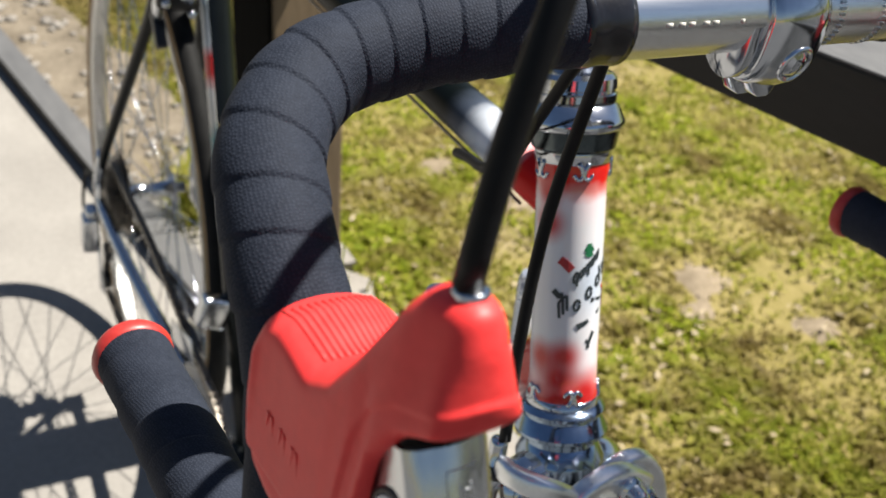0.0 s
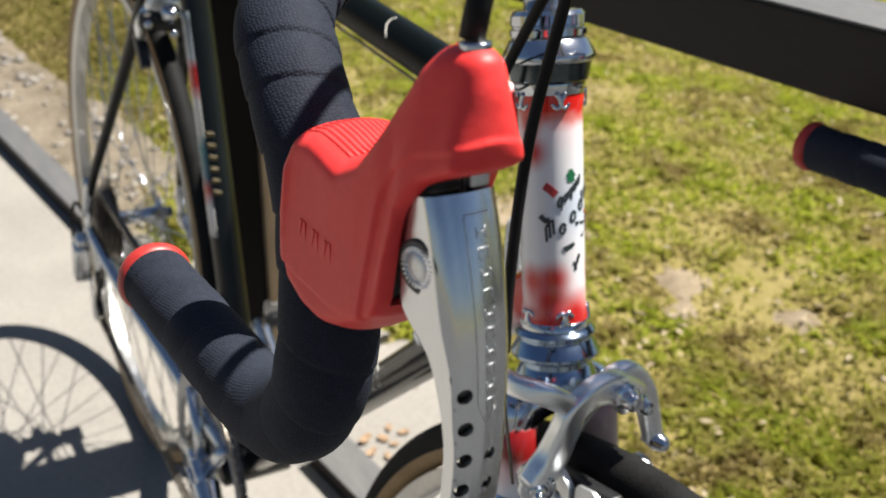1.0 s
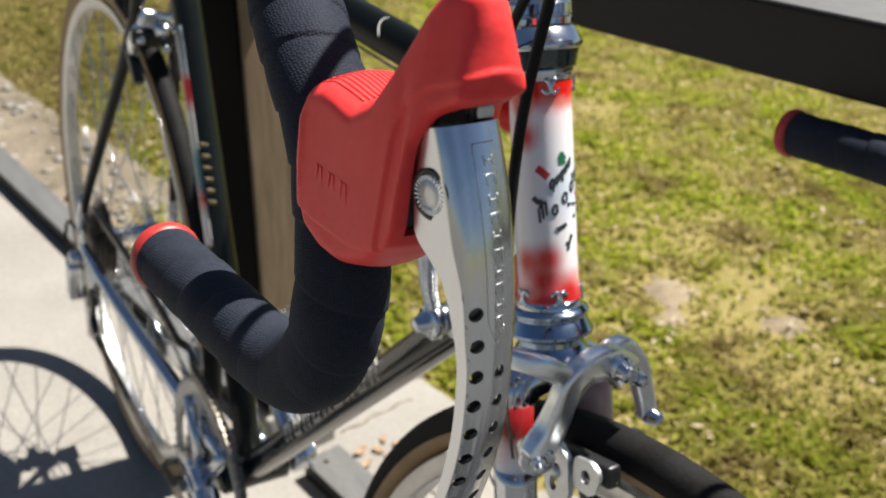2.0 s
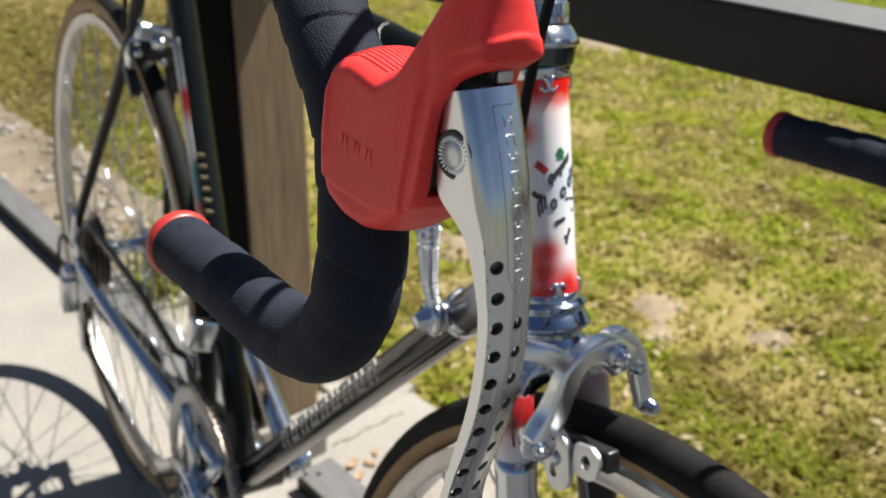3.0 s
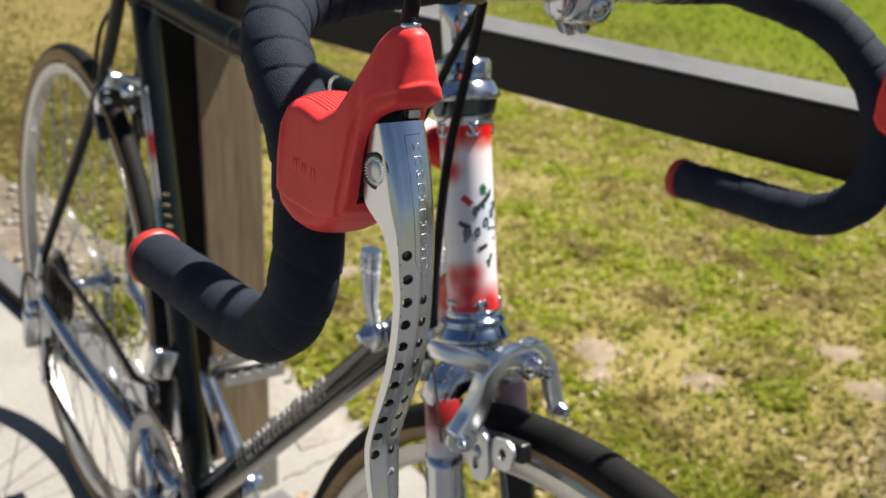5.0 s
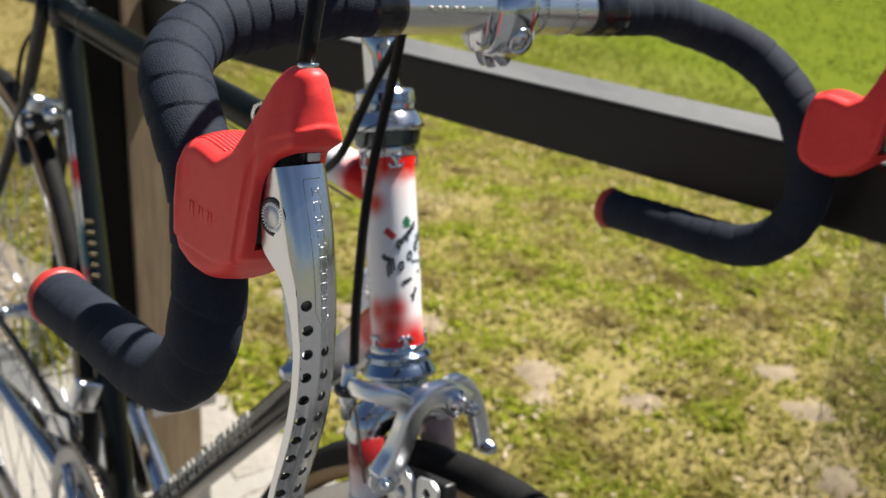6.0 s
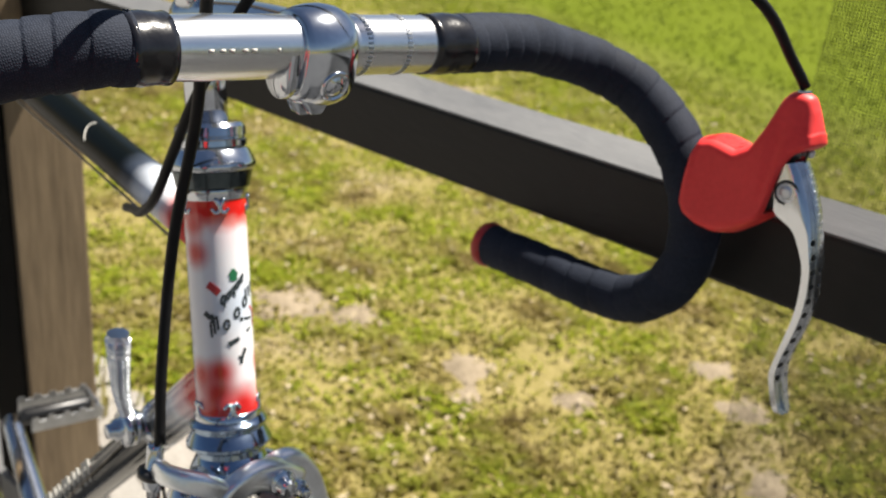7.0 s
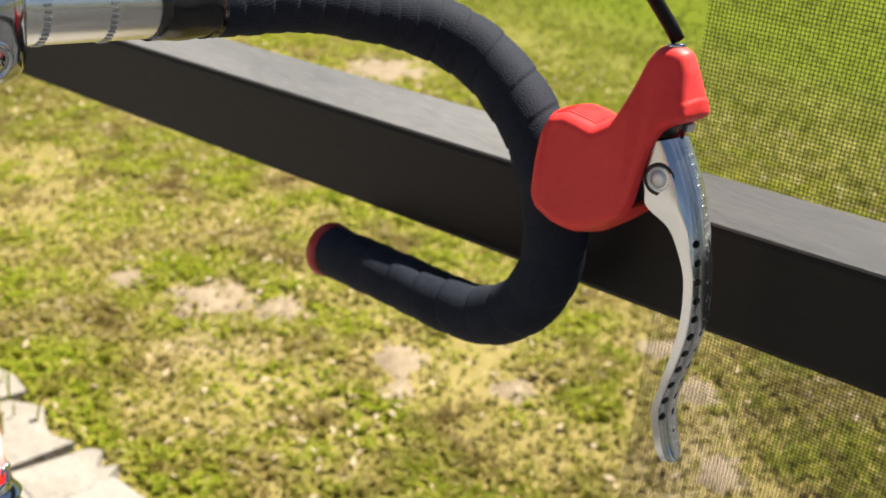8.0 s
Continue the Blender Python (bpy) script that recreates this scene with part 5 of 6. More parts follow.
def lever_things(reach, swing, outer):
    """One brake lever: hood, blade, pivot bolt, mark and body; used on both sides."""
    out = []
    rubber, extra = hood_mesh(reach, outer)
    out.append(("hood", rubber, RUBBER_RED, "red rubber hood with ribbed grip"))
    out += [(name, bm, RUBBER_RED, "") for name, bm in extra]
    out.insert(0, ("blade", blade_mesh(), ALLOY, "polished drilled alloy blade"))
    # dark sheet behind the holes stands for shade inside the hollow blade
    bm = bmesh.new()
    rows = []
    for i in range(31):
        t = blade_at_height(0.860 - 0.094 * i / 30)
        rows.append([bm.verts.new(blade_point(t, a / 10, 0.0023)) for a in range(-7, 8)])
    for p, q in zip(rows, rows[1:]):
        for k in range(14):
            bm.faces.new((p[k], p[k + 1], q[k + 1], q[k]))
    out.append(("channel_shade", bm, STEEL, "dark sheet for the shade inside the blade"))
    pivot = Matrix.Translation((0, -0.6590, 0.8808))
    swung = pivot @ Matrix.Rotation(radians(swing), 4, "X") @ Matrix.Diagonal((1, 1, 1.0 if outer < 0 else 0.905, 1)) @ pivot.inverted()
    out[0][1].transform(swung)
    moved(bm, swung)
    for s in (-1, 1):
        bm = bmesh.new()
        x = s * 0.0092
        way = Vector((s * 0.985, -0.15, 0.0)).normalized()
        face = Vector((0, 0, 1)).rotation_difference(way).to_matrix()
        seat = Vector((x, -0.6590, 0.8808))
        lathe(bm, [(-0.002, 0.0050), (0.0003, 0.0050), (0.0004, 0.0049), (0.0001, 0.0048), (0.0001, 0.0036), (0.0007, 0.0033), (0.0008, 0.001)], seat, way, 40)
        out.append(("pivot_bolt", bm, CAST, "pale alloy pivot bolt"))
        bm = bmesh.new()
        rings = []
        for r in (0.0036, 0.0038, 0.0048, 0.0050):
            rings.append([bm.verts.new(seat + face @ Vector((r * math.cos(2 * math.pi * k / 104), r * math.sin(2 * math.pi * k / 104), 0.0011 if k % 4 < 2 and 0.0037 < r < 0.0049 else 0.0000))) for k in range(104)])
        for p, q in zip(rings, rings[1:]):
            for k in range(104):
                n = (k + 1) % 104
                bm.faces.new((p[k], q[k], q[n], p[n]))
        out.append(("knurled_ring", bm, SATIN, "bright knurled ring of the bolt"))
        # slightly raised black ring round the bolt head
        bm = bmesh.new()
        lathe(bm, [(-0.002, 0.0064), (0.0005, 0.0064), (0.0006, 0.0051), (-0.002, 0.0051)], seat, way, 40)
        out.append(("bolt_ring", bm, BLACK, "black ring round the bolt"))
    # frame line and a row of plain marks on the front of the blade
    bm = bmesh.new()
    high, low = blade_at_height(0.8935), blade_at_height(0.8535)
    line = [blade_point(high, 0.36 - 0.52 * k / 6, -0.00004) for k in range(7)] + [blade_point(high + (low - high) * k / 26, -0.18, -0.00004) for k in range(1, 27)] + [blade_point(low + 0.35, -0.06, -0.00004), blade_point(low + 0.6, 0.11, 0.00006), blade_point(low + 0.2, 0.33, 0.00006)]
    sweep(bm, line, 0.00016, 6)
    out.append(("engraved_line", moved(bm, swung), DULL_ALLOY, "engraved border line"))
    for k in range(10):
        bm = bmesh.new()
        z = 0.8912 - 0.0041 * k
        t0, t1 = blade_at_height(z), blade_at_height(z - 0.0024)
        for a in (0.03, 0.23):
            sweep(bm, [blade_point(t0 + (t1 - t0) * i / 4, a, 0.00002) for i in range(5)], 0.00022, 6)
        t2 = t0 + (t1 - t0) * (0.05 if k % 2 else 0.5)
        sweep(bm, [blade_point(t2, 0.03 + 0.20 * i / 3, 0.00002) for i in range(4)], 0.00022, 6)
        out.append(("engraved_mark", moved(bm, swung), DULL_ALLOY, "plain engraved mark"))
    # lever body; its black also stands for shade at the mouth's back
    bm = bmesh.new()
    block(bm, (0, -0.6455, 0.8840), (0.0208, 0.0080, 0.0350), bevel=0.002)
    block(bm, (0, -0.6480, 0.8985), (0.0120, 0.0120, 0.0080), bevel=0.002)
    out.append(("lever_body", bm, BLACK, "black lever body, darkening the back of the hood mouth"))
    bm = bmesh.new()
    block(bm, (0.0034, -0.6578, 0.9000), (0.0048, 0.0050, 0.0034), bevel=0.0006)
    out.append(("cable_anchor", bm, CAST, "small alloy cable anchor"))
    bm = bmesh.new()
    sweep(bm, [(0, -0.6590, 0.8960), (0, -0.6588, 0.9060)], 0.0007, 8)
    out.append(("brake_wire", bm, BLACK, "dark brake wire end"))
    bm = bmesh.new()
    lathe(bm, [(-0.004, 0.0028), (0.0, 0.0034), (0.0006, 0.0034), (0.0008, 0.0029)], (0, -0.6525 + reach, 0.9290), (0, 0.20, 0.97), 20)
    out.append(("ferrule", bm, CHROME, "small chrome ferrule"))
    return out


def brake_levers():
    for x, reach, swing in ((-0.2038, -0.0050, 0.0), (0.2045, 0.0045, -8.0)):
        # the clamp band is the part that carries the rest
        bm = bmesh.new()
        lathe(bm, [(-0.003, 0.0098), (-0.002, 0.0105), (0.002, 0.0105), (0.003, 0.0098)], (0, -0.6035, 0.852), (0, 0.2, -0.98), 28)
        band = part("brake_lever", bm, DULL_ALLOY, bicycle, "brake lever with red hood and drilled alloy blade")
        band.matrix_local = STEER @ Matrix.Translation((x, 0, 0))
        for name, shape, mat, label in lever_things(reach, swing, -1 if x < 0 else 1):
            ob = part(name, shape, mat, band, label, smooth=name not in ("raised_mark", "knurled_ring"))
            if name == "blade":
                crisp(ob, 38)


def cables():
    for name, pts, r in (("brake_cable", [(-0.2045, -0.657, 0.930), (-0.1995, -0.6545, 0.957), (-0.191, -0.651, 0.985), (-0.168, -0.635, 1.030), (-0.120, -0.595, 1.055), (-0.070, -0.540, 1.000), (-0.0435, -0.497, 0.895), (-0.049, -0.492, 0.823), (-0.0555, -0.500, 0.760), (-0.0585, -0.508, 0.720)], 0.0028),
                          ("brake_cable", [(0.2045, -0.648, 0.931), (0.196, -0.642, 0.943), (0.160, -0.635, 0.972), (0.10, -0.610, 0.998), (0.04, -0.560, 1.000), (-0.012, -0.505, 0.955), (-0.029, -0.474, 0.892), (-0.031, -0.455, 0.855), (-0.032, -0.440, 0.824), (-0.030, -0.424, 0.809), (-0.025, -0.406, 0.8000), (-0.0175, -0.386, 0.7930), (-0.0125, -0.366, 0.7860)], 0.0027)):
        bm = bmesh.new()
        sweep(bm, spline(pts, 0.006), r, 12)
        part(name, moved(bm, STEER), CABLE, bicycle, "black brake cable housing")
    bm = bmesh.new()
    sweep(bm, [(-0.008, -0.420 + 0.047 * i, 0.7838) for i in range(13)], 0.0009, 6)
    part("brake_wire", bm, STEEL, bicycle, "bare brake wire under the top tube")


def slotted(bm, outline, hole, x, thick):
    """A small upright plate across x with one hole through it, given by (y, z) outlines."""
    rim, gap = [Vector(p) for p in outline], [Vector(p) for p in hole]
    mid = sum(gap, Vector((0, 0))) / len(gap)
    n = 28
    angles = [2 * math.pi * k / n for k in range(n)]

    def meet(poly, a):
        way, best = Vector((math.cos(a), math.sin(a))), 0.0
        for p, q in zip(poly, poly[1:] + poly[:1]):
            e, r = q - p, p - mid
            det = way.x * -e.y + way.y * e.x
            if abs(det) > 1e-12:
                t, u = (r.x * -e.y + r.y * e.x) / det, (way.x * r.y - way.y * r.x) / det
                if 0 <= u <= 1 and t > best:
                    best = t
        return mid + way * best

    loops = [[bm.verts.new((x + d, *meet(poly, a))) for a in angles] for d in (-thick / 2, thick / 2) for poly in (rim, gap)]
    for k in range(n):
        j = (k + 1) % n
        for p, q in ((0, 1), (1, 3), (3, 2), (2, 0)):
            bm.faces.new((loops[p][k], loops[p][j], loops[q][j], loops[q][k]))


def forged(bm, pts, wide, thin):
    """A forged arm: rounded oblong section, broad face towards the front of the bicycle."""
    line = spline(pts, 0.0015)
    sweep(bm, line, lambda t, l, k: (wide(t) if callable(wide) else wide) * (abs(math.cos(k)) ** 4 + abs(math.sin(k)) ** 4) ** -0.25, 24, flat=thin, up=(0, 1, 0))


def front_brake():
    # long arm: from the pivot over the wheel and down to the pad bolt
    bm = bmesh.new()
    forged(bm, [(0.008, -0.531, 0.6895), (0.000, -0.532, 0.6960), (-0.008, -0.533, 0.7005), (-0.017, -0.534, 0.7025), (-0.026, -0.535, 0.7010), (-0.033, -0.535, 0.6940), (-0.0355, -0.5345, 0.6830), (-0.0395, -0.534, 0.6690), (-0.0475, -0.534, 0.6555)], lambda t: 0.0100 - 0.0020 * math.sin(math.pi * min(1.0, t * 1.1)), 0.62)
    forged(bm, [(-0.030, -0.5345, 0.6960), (-0.037, -0.5345, 0.7005), (-0.0455, -0.533, 0.7060), (-0.0535, -0.529, 0.7090), (-0.0590, -0.520, 0.7085), (-0.0590, -0.511, 0.7065)], lambda t: 0.0058 - 0.0008 * t, 0.75)
    arm = part("front_brake", moved(bm, TURN), SATIN, bicycle, "polished side-pull brake arm")
    # fine notches along the inner edge of the arm
    bm = bmesh.new()
    for p in spline([(-0.0205, -0.5392, 0.6965), (-0.0265, -0.5398, 0.6910), (-0.0305, -0.5395, 0.6820), (-0.0345, -0.539, 0.6720)], 0.0016):
        block(bm, p, (0.0010, 0.0008, 0.0010), Matrix.Rotation(0.6, 3, "Y"))
    tagged(part("edge_notches", moved(bm, TURN), DULL_ALLOY, arm, "row of fine notches along the arm's edge", smooth=False), kind="stuff")
    bm = bmesh.new()
    forged(bm, [(-0.006, -0.5240, 0.6900), (0.004, -0.5245, 0.6985), (0.014, -0.5250, 0.6965), (0.0235, -0.5265, 0.6850), (0.0310, -0.5275, 0.6680), (0.0370, -0.5285, 0.6520)], lambda t: 0.0074 - 0.0018 * t, 0.66)
    part("brake_arm", moved(bm, TURN), SATIN, arm, "polished brake arm")
    for at, size in (((-0.0035, -0.5385, 0.6985), 1.0), ((0.0082, -0.5375, 0.6905), 0.72)):
        bm = bmesh.new()
        lathe(bm, [(-0.002, 0.0064 * size), (0.0, 0.0070 * size), (0.003, 0.0070 * size), (0.004, 0.0052 * size), (0.0045, 0.0050 * size), (0.009, 0.0048 * size), (0.0105, 0.0036 * size), (0.011, 0.0015 * size)], at, (-0.1, -1, 0.12), 8 if size < 1 else 24)
        crisp(part("brake_bolt", moved(bm, TURN), CHROME, arm, "chrome centre bolt"), 30)
    for s in (-1, 1):
        bm = bmesh.new()
        lathe(bm, [(-0.012, 0.0068), (-0.009, 0.0092), (0.001, 0.0094), (0.0025, 0.0082), (0.0027, 0.0064), (0.0034, 0.0062), (0.0036, 0.0050), (0.0072, 0.0046), (0.0078, 0.0030), (0.0105, 0.0022), (0.0110, 0.0008)] if s < 0 else [(-0.006, 0.0046), (0.002, 0.0056), (0.0034, 0.0048), (0.0065, 0.0042), (0.0085, 0.0026), (0.0092, 0.0008)],
              (-0.0478, -0.5365, 0.6550) if s < 0 else (0.0375, -0.530, 0.6510), (-0.48, -0.87, 0.05) if s < 0 else (0.2, -1, 0), 28)
        crisp(part("pad_bolt", moved(bm, TURN), CHROME, arm, "chrome pad bolt"), 35)
        sunk = 0.0 if s < 0 else -0.014
        bm = bmesh.new()
        block(bm, (s * 0.0205, -0.5445, 0.6480 + sunk), (0.009, 0.044, 0.012), Matrix.Rotation(-0.28, 3, "X"), bevel=0.002)
        part("brake_pad", moved(bm, TURN), BLACK, arm, "black brake pad")
        # slotted plate and a shorter drilled plate that carry the pad
        bm = bmesh.new()
        slab = [(-0.5215, 0.6480), (-0.5250, 0.6555), (-0.5330, 0.6580), (-0.5420, 0.6530), (-0.5475, 0.6330), (-0.5450, 0.6260), (-0.5380, 0.6215), (-0.5330, 0.6220), (-0.5285, 0.6290)]
        slot = [(-0.5350 + 0.0028 * math.cos(q), (0.6430 if math.sin(q) > 0 else 0.6310) + 0.0028 * math.sin(q)) for q in np.linspace(0.1, 6.2, 14)]
        slotted(bm, slab, slot, s * 0.0300, 0.0036)
        moved(bm, Matrix.Translation((0, 0, sunk)))
        holder = crisp(part("pad_holder", moved(bm, TURN), CAST, arm, "slotted alloy pad holder"), 50)
        bm = bmesh.new()
        slab = [(-0.5445, 0.6560), (-0.5560, 0.6600), (-0.5620, 0.6580), (-0.5640, 0.6540), (-0.5625, 0.6440), (-0.5590, 0.6405), (-0.5480, 0.6385), (-0.5450, 0.6420)]
        slot = [(-0.5545 + 0.0034 * math.cos(q), 0.6495 + 0.0040 * math.sin(q)) for q in np.linspace(0.1, 6.2, 14)]
        slotted(bm, slab, slot, s * 0.0285, 0.0022)
        moved(bm, Matrix.Translation((0, 0, sunk)))
        crisp(part("pad_plate", moved(bm, TURN), CAST, holder, "drilled alloy plate"), 50)
        bm = bmesh.new()
        lathe(bm, [(-0.002, 0.0034), (0.0010, 0.0036), (0.0022, 0.0030), (0.0030, 0.0018), (0.0033, 0.0006)], (s * 0.0312, -0.5352, 0.6405 + sunk), (s, -0.2, 0), 14)
        part("pad_nut", moved(bm, TURN), CAST, holder, "small alloy nut in the slot")
    bm = bmesh.new()
    lathe(bm, [(-0.020, 0.0030), (-0.012, 0.0036), (-0.010, 0.0056), (-0.003, 0.0056), (-0.002, 0.0044), (0.012, 0.0042), (0.014, 0.0036), (0.0145, 0.0028)], (-0.0590, -0.507, 0.704), (0.02, 0.1, 1), 20)
    barrel = part("barrel_adjuster", moved(bm, TURN), CHROME, arm, "chrome barrel adjuster")
    bm = bmesh.new()
    lathe(bm, [(-0.0030, 0.0044), (-0.0026, 0.0074), (-0.0014, 0.0084), (0.0012, 0.0084), (0.0022, 0.0070), (0.0026, 0.0044)], (-0.0590, -0.5072, 0.7025), (0.02, 0.1, 1), 28)
    part("adjuster_wheel", moved(bm, TURN), BLACK, barrel, "dark knurled adjuster wheel")
    bm = bmesh.new()
    sweep(bm, [(-0.057, -0.508, 0.705), (-0.045, -0.516, 0.640)], 0.0010, 6)
    part("brake_wire", moved(bm, TURN), STEEL, arm, "bare brake wire")


def rear_brake():
    c = Vector((0, 0.235, 0.672))
    bm = bmesh.new()
    sweep(bm, spline([c + Vector((-0.026, 0.0, -0.034)), c + Vector((-0.027, -0.006, -0.016)), c + Vector((-0.015, -0.010, 0.002)), c + Vector((0.0, -0.012, 0.002)), c + Vector((0.016, -0.010, 0.004)), c + Vector((0.027, -0.006, -0.016)), c + Vector((0.026, 0, -0.034))], 0.004), lambda t, l, k: 0.0046 + 0.0030 * math.sin(math.pi * t), 14)
    block(bm, c + Vector((-0.006, -0.013, 0.006)), (0.034, 0.016, 0.020), Matrix.Rotation(0.25, 3, "Y"), bevel=0.005)
    arm = part("rear_brake", bm, SATIN, bicycle, "polished rear side-pull brake")
    # added black block that stands for shade under the brake
    bm = bmesh.new()
    block(bm, c + Vector((-0.004, -0.016, -0.013)), (0.056, 0.014, 0.018), Matrix.Rotation(0.12, 3, "Y"), bevel=0.005)
    part("brake_underside", bm, BLACK, arm, "black block for the shaded underside of the brake")
    for x, z in ((-0.024, -0.012), (0.003, -0.024), (0.016, -0.004)):
        bm = bmesh.new()
        lathe(bm, [(0, 0.0046), (0.004, 0.0046), (0.006, 0.0028)], c + Vector((x, -0.022, z)), (0, -1, 0.1), 14)
        part("brake_nut", bm, CHROME, arm, "chrome nut")
    bm = bmesh.new()
    lathe(bm, [(0, 0.010), (0.012, 0.010), (0.014, 0.006), (0.02, 0.005)], c + Vector((0, -0.014, -0.004)), (0, -1, 0.2), 18)
    part("brake_bolt", bm, CHROME, arm, "chrome centre bolt")
    for s in (-1, 1):
        bm = bmesh.new()
        block(bm, c + Vector((s * 0.026, -0.004, -0.046)), (0.012, 0.040, 0.012), Matrix.Rotation(0.9, 3, "X"), bevel=0.002)
        part("brake_pad", bm, BLACK, arm, "black brake pad")
    bm = bmesh.new()
    sweep(bm, spline([Vector((-0.008, 0.165, 0.787)), Vector((-0.014, 0.20, 0.775)), Vector((-0.03, 0.215, 0.74)), c + Vector((-0.034, -0.01, 0.01))], 0.006), 0.0024, 10)
    part("brake_cable", bm, CABLE, arm, "black rear brake cable")


def shifters():
    boss = Vector((0, -0.400, 0.655))
    for s in (-1, 1):
        bm = bmesh.new()
        lathe(bm, [(0, 0.0095), (0.004, 0.0118), (0.0045, 0.0104), (0.0055, 0.0104), (0.006, 0.0122), (0.010, 0.0120), (0.012, 0.0100), (0.0125, 0.0070), (0.016, 0.0066), (0.017, 0.0050), (0.0205, 0.0046), (0.021, 0.002)], boss + Vector((s * 0.016, 0.002, -0.002)), (s, 0, 0), 22)
        hub = part("shift_lever", bm, CHROME, bicycle, "chrome down-tube shift lever")
        bm = bmesh.new()
        sweep(bm, spline([boss + Vector((s * 0.0235, 0, 0.004)), boss + Vector((s * 0.0275, 0.003, 0.022)), boss + Vector((s * 0.0290, 0.005, 0.042)), boss + Vector((s * 0.0300, 0.006, 0.058)), boss + Vector((s * 0.0302, 0.006, 0.063))], 0.0005), lambda t, l, k: (0.0036 + 0.0036 * t if t < 0.94 else 0.0060) * (1 + 0.10 * (1 if math.sin(l * 2600 + 4 * k) * math.sin(l * 2600 - 4 * k) > 0 else -1)), 24)
        part("lever_arm", bm, SATIN, hub, "knurled chrome lever arm", smooth=False)
        bm = bmesh.new()
        sweep(bm, [boss + Vector((s * 0.016, 0.006, -0.010)), BB + Vector((s * 0.014, -0.028, 0.012))], 0.0007, 6)
        part("gear_wire", bm, STEEL, hub, "bare gear wire")
    bm = bmesh.new()
    way = (BB - Vector((0, -0.468, 0.722))).normalized()
    lathe(bm, [(-0.006, 0.0150), (-0.005, 0.0160), (0.005, 0.0160), (0.006, 0.0150)], boss + Vector((0, 0.0, -0.003)), way, 28)
    part("shifter_band", bm, CHROME, bicycle, "chrome clamp band")


def drivetrain():
    for x, r, teeth in ((-0.047, 0.1065, 52), (-0.0395, 0.086, 42)):
        bm = bmesh.new()
        outer, inner = [], []
        n = teeth * 4
        for face in (-0.0013, 0.0013):
            ring_o, ring_i = [], []
            for k in range(n):
                a = 2 * math.pi * k / n
                rr = r + (0.0022 if k % 4 in (1, 2) else -0.0022)
                ring_o.append(bm.verts.new(BB + Vector((x + face, rr * math.cos(a), rr * math.sin(a)))))
                ring_i.append(bm.verts.new(BB + Vector((x + face, (r - 0.020) * math.cos(a), (r - 0.020) * math.sin(a)))))
            outer.append(ring_o)
            inner.append(ring_i)
        for k in range(n):
            j = (k + 1) % n
            bm.faces.new((outer[0][k], outer[0][j], inner[0][j], inner[0][k]))
            bm.faces.new((outer[1][j], outer[1][k], inner[1][k], inner[1][j]))
            bm.faces.new((outer[0][j], outer[0][k], outer[1][k], outer[1][j]))
            bm.faces.new((inner[0][k], inner[0][j], inner[1][j], inner[1][k]))
        part("chainring", bm, DULL_ALLOY, bicycle, "alloy chainring", smooth=False)
    for s, angle in ((-1, math.pi + 0.35), (1, 0.35)):
        way = Vector((0, math.cos(angle), math.sin(angle)))
        base = BB + Vector((s * 0.055, 0, 0))
        tip = base + way * 0.17 + Vector((s * 0.012, 0, 0))
        bm = bmesh.new()
        sweep(bm, [base.lerp(tip, i / 10) for i in range(11)], lambda t, l, k: 0.0145 - 0.004 * t, 18, flat=1.0, up=(1, 0, 0))
        lathe(bm, [(-0.014, 0.014), (-0.012, 0.018), (0.010, 0.018), (0.012, 0.015)], base, (s, 0, 0), 26)
        crank = part("crank", bm, CHROME, bicycle, "polished crank arm")
        if s < 0:
            for k in range(5):
                a = angle + math.pi + 2 * math.pi * (k + 0.5) / 5
                bm = bmesh.new()
                sweep(bm, [base + Vector((0.004, 0.012 * math.cos(a), 0.012 * math.sin(a))), BB + Vector((-0.050, 0.090 * math.cos(a), 0.090 * math.sin(a)))], lambda t, l, q: 0.0085 - 0.003 * t, 12)
                part("spider_arm", bm, CHROME, crank, "polished spider arm")
        bm = bmesh.new()
        lathe(bm, [(0, 0.011), (0.003, 0.011), (0.004, 0.008)], base + Vector((s * 0.012, 0, 0)), (s, 0, 0), 22)
        part("crank_cap", bm, CHROME, crank, "chrome dust cap")
        # pedal with cage plates
        c = tip + Vector((s * 0.055, 0, 0))
        bm = bmesh.new()
        lathe(bm, [(-0.045, 0.006), (-0.040, 0.010), (0.030, 0.009), (0.036, 0.006)], c, (s, 0, 0), 18)
        pedal = part("pedal", bm, BLACK, bicycle, "black quill pedal body")
        for e in (-1, 1):
            bm = bmesh.new()
            block(bm, c + Vector((0, e * 0.024, 0.000)), (0.080, 0.0022, 0.014), bevel=0.0008)
            for k in range(5):
                block(bm, c + Vector((-0.036 + 0.018 * k, e * 0.024, 0.0085)), (0.007, 0.0022, 0.005))
            block(bm, c + Vector((s * 0.041, e * 0.0125, 0)), (0.0022, 0.025, 0.013))
            part("pedal_cage", bm, DULL_ALLOY, pedal, "toothed alloy pedal cage", smooth=False)
    # freewheel
    for k, r in enumerate((0.054, 0.048, 0.043, 0.038, 0.033)):
        bm = bmesh.new()
        x = -0.030 - 0.0055 * k
        rings = []
        for face in (-0.0009, 0.0009):
            rings.append([bm.verts.new(REAR_AXLE + Vector((x + face, (r + (0.0016 if j % 4 in (1, 2) else -0.0016)) * math.cos(2 * math.pi * j / 88), (r + (0.0016 if j % 4 in (1, 2) else -0.0016)) * math.sin(2 * math.pi * j / 88)))) for j in range(88)])
        for j in range(88):
            bm.faces.new((rings[0][j], rings[0][(j + 1) % 88], rings[1][(j + 1) % 88], rings[1][j]))
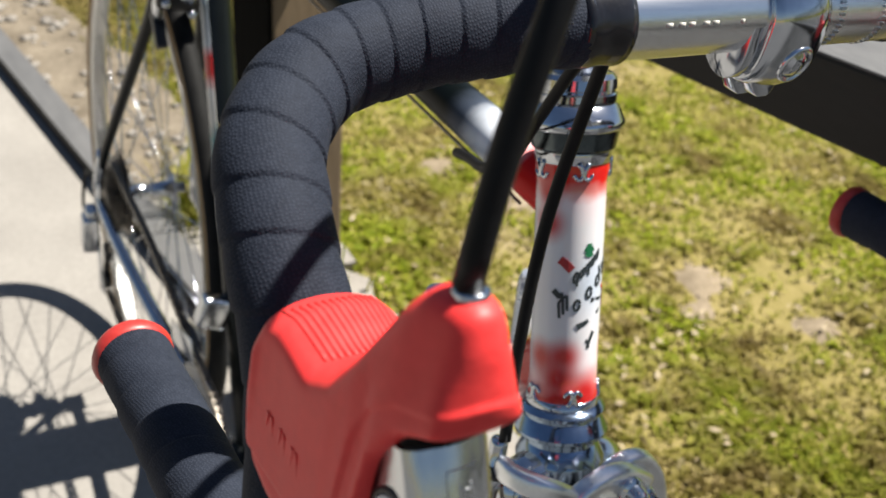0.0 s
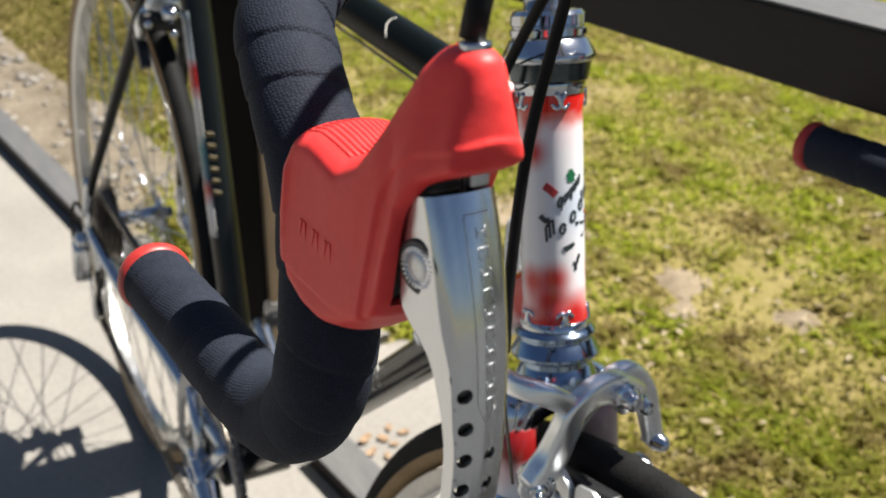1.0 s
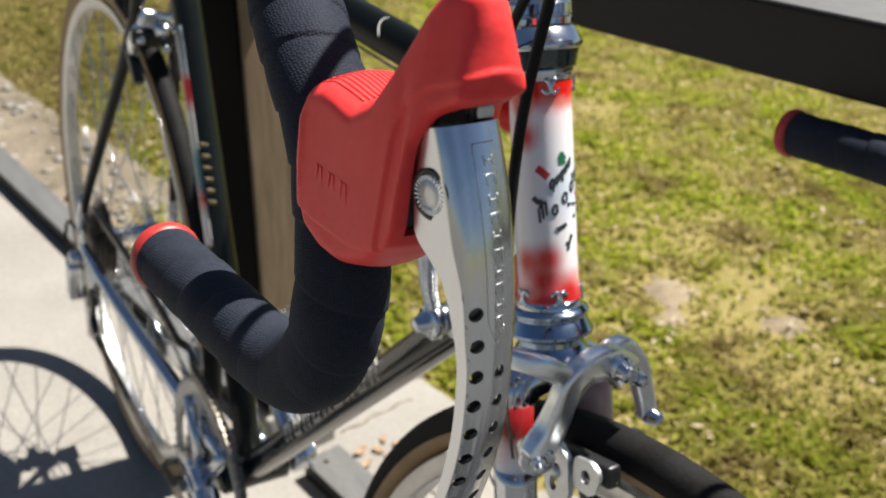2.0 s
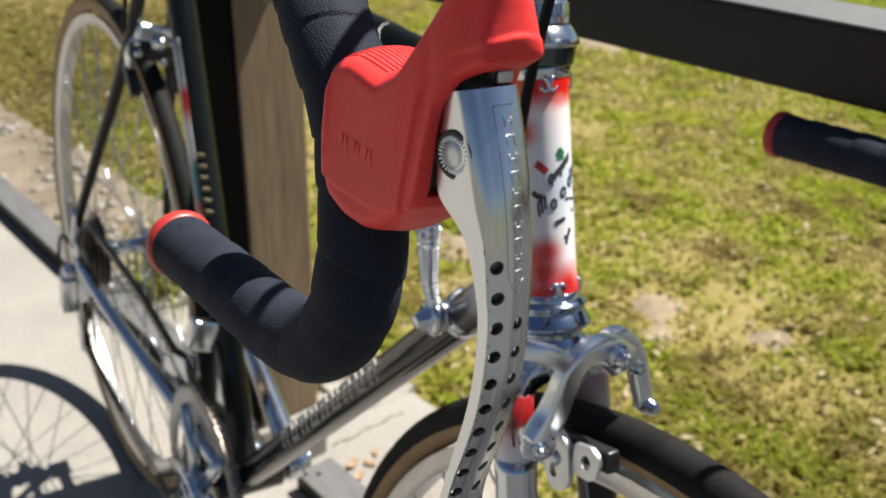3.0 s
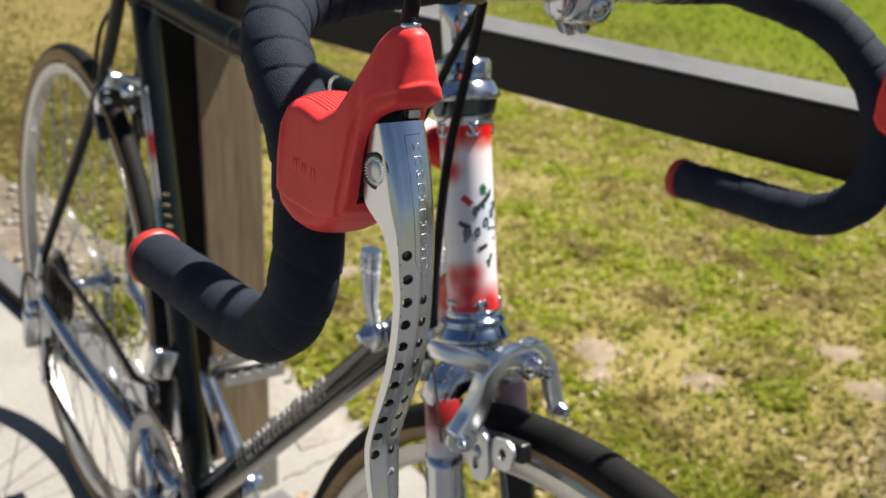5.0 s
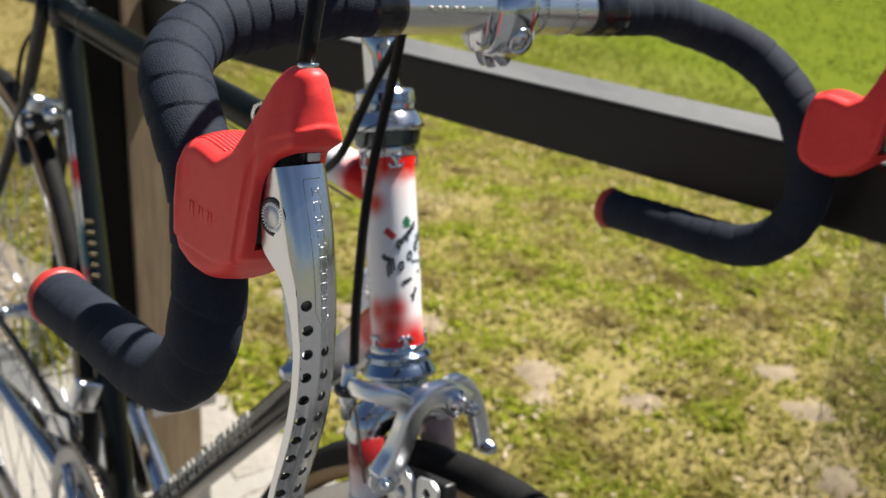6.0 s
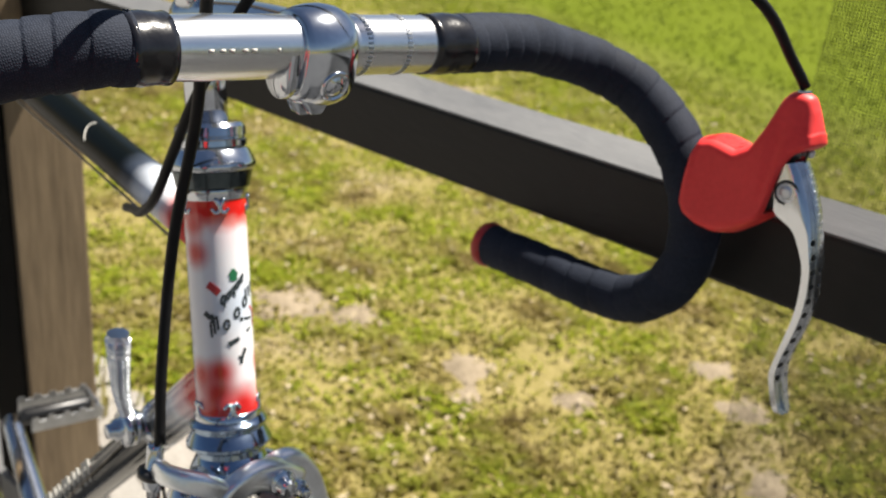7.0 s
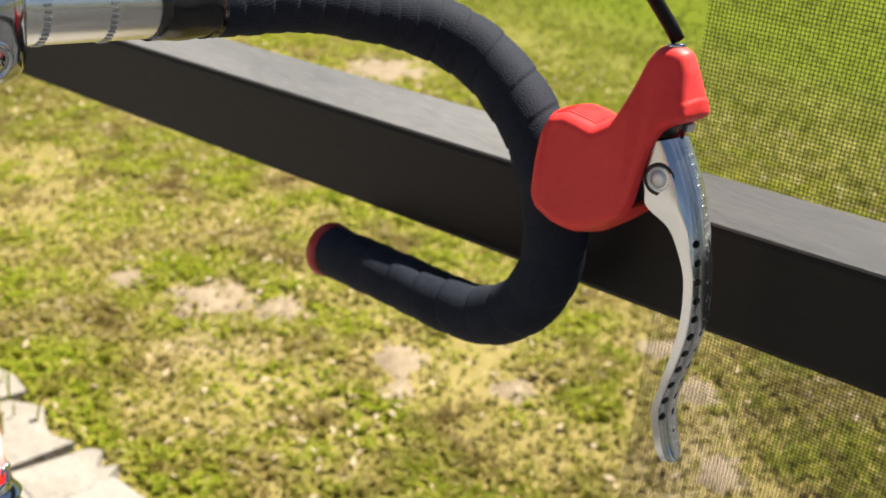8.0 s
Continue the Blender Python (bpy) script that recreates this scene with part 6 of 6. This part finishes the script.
        bm.faces.new(rings[0])
        bm.faces.new(rings[1][::-1])
        part("sprocket", bm, STEEL, bicycle, "oily steel sprocket", smooth=False)
    # rear derailleur
    d = REAR_AXLE + Vector((-0.066, 0.008, -0.028))
    bm = bmesh.new()
    lathe(bm, [(0, 0.011), (0.014, 0.011), (0.017, 0.008), (0.018, 0.004)], d + Vector((0.006, 0, 0)), (-1, 0, 0), 20)
    mech = part("rear_derailleur", bm, CHROME, bicycle, "chrome rear derailleur")
    bm = bmesh.new()
    block(bm, d + Vector((-0.004, 0.006, -0.034)), (0.022, 0.024, 0.056), Matrix.Rotation(0.15, 3, "X"), bevel=0.005)
    part("derailleur_body", bm, ALLOY, mech, "alloy derailleur body")
    for x in (-0.008, 0.010):
        bm = bmesh.new()
        block(bm, d + Vector((x + 0.014, 0.002, -0.088)), (0.002, 0.022, 0.070), Matrix.Rotation(-0.25, 3, "X"), bevel=0.0008)
        part("cage_plate", bm, ALLOY, mech, "alloy cage plate")
    for z in (-0.062, -0.114):
        bm = bmesh.new()
        lathe(bm, [(-0.004, 0.013), (0.004, 0.013)], d + Vector((0.015, 0.002 + (z + 0.088) * -0.25, z)), (1, 0, 0), 22)
        part("jockey_wheel", bm, BLACK, mech, "black jockey wheel")
    bm = bmesh.new()
    sweep(bm, spline([d + Vector((0.0, 0.03, -0.045)), d + Vector((0, 0.075, -0.03)), d + Vector((0.004, 0.07, 0.02)), d + Vector((0.006, 0.02, 0.03)), d + Vector((0.008, -0.06, 0.012))], 0.006), 0.0024, 10)
    part("gear_cable", bm, CABLE, mech, "black gear cable loop")
    # chain: links along the top run, the front of the ring and the lower run
    ring_c = BB + Vector((-0.047, 0, 0))
    path = [REAR_AXLE + Vector((-0.042, 0.0, 0.043))]
    path += [ring_c.lerp(path[0], 0.5) + Vector((0, 0, 0.066))]
    path += [ring_c + Vector((0, 0.1085 * math.cos(a), 0.1085 * math.sin(a))) for a in np.linspace(1.5, 4.9, 16)]
    path += [d + Vector((0.015, -0.004, -0.127)), d + Vector((0.015, 0.010, -0.110)), d + Vector((0.015, 0.006, -0.088)), d + Vector((0.015, -0.010, -0.062)), REAR_AXLE + Vector((-0.042, -0.036, -0.022))]
    pts = spline(path, 0.0064)
    bm = bmesh.new()
    for i, (a, b) in enumerate(zip(pts, pts[1:])):
        w = b - a
        turn = Matrix.Rotation(math.atan2(w.z, w.y), 3, "X")
        for side in (-1, 1):
            block(bm, (a + b) / 2 + Vector((side * (0.0032 if i % 2 else 0.0022), 0, 0)), (0.001, w.length * 1.45, 0.0075), turn)
        block(bm, a, (0.0066, 0.0040, 0.0040), turn)
    tagged(part("chain", bm, STEEL, bicycle, "oily steel chain", smooth=False), kind="stuff")
    # front derailleur
    f = BB + Vector((-0.040, 0.050, 0.118))
    bm = bmesh.new()
    block(bm, f + Vector((-0.002, 0.01, 0)), (0.0016, 0.070, 0.022), Matrix.Rotation(-0.35, 3, "X"), bevel=0.0006)
    block(bm, f + Vector((-0.016, 0.01, 0)), (0.0016, 0.080, 0.024), Matrix.Rotation(-0.35, 3, "X"), bevel=0.0006)
    cage = part("front_derailleur", bm, CHROME, bicycle, "chrome front derailleur cage")
    bm = bmesh.new()
    block(bm, f + Vector((0.014, 0.010, 0.030)), (0.030, 0.018, 0.034), Matrix.Rotation(0.3, 3, "Y"), bevel=0.004)
    part("derailleur_body", bm, ALLOY, cage, "alloy front derailleur body")


frame_tubes()
wheel(REAR_AXLE, Matrix.Identity(4), "silver rear wheel rim", 0.12)
wheel(FRONT_AXLE, TURN, "silver front wheel rim", -0.06)
fork()
stem_and_bar()
brake_levers()
cables()
front_brake()
rear_brake()
shifters()
drivetrain()


# ---- litter on the path ----
def dead_leaf(x, y, size, turn, curl):
    bm = bmesh.new()
    rows = []
    for i in range(9):
        u = i / 8
        w = size * 0.30 * math.sin(math.pi * (0.04 + 0.92 * u)) ** 0.8 * (1 + 0.12 * math.sin(9 * u))
        z = 0.002 + curl * size * (u - 0.5) ** 2
        rows.append([bm.verts.new((size * (u - 0.5), w * v, z + curl * size * 0.8 * abs(v) ** 1.6 * 0.35 + 0.001 * math.sin(7 * u + 3 * v))) for v in (-1, -0.5, 0, 0.5, 1)])
    for p, q in zip(rows, rows[1:]):
        for k in range(4):
            bm.faces.new((p[k], p[k + 1], q[k + 1], q[k]))
    extra = bmesh.ops.extrude_face_region(bm, geom=bm.faces[:])
    for v in extra["geom"]:
        if isinstance(v, bmesh.types.BMVert):
            v.co.z += 0.0004
    ob = part("dead_leaf", bm, LEAF, None)
    ob.matrix_world = Matrix.Translation((x, y, 0)) @ Matrix.Rotation(turn, 4, "Z")
    return tagged(ob, "curled dry brown leaf lying on pale concrete", "leaf", group="dead leaves on the path")


for x, y, size, turn, curl in ((0.268, 0.206, 0.024, 0.4, 0.5), (0.292, 0.196, 0.020, 2.1, 0.4), (0.262, 0.176, 0.021, 3.6, 0.6), (0.310, 0.214, 0.016, 1.2, 0.4),
                               (0.281, 0.160, 0.015, 4.4, 0.5), (0.301, 0.178, 0.014, 2.8, 0.5), (0.325, 0.195, 0.018, 5.9, 0.4)):
    dead_leaf(x, y, size, turn, curl)
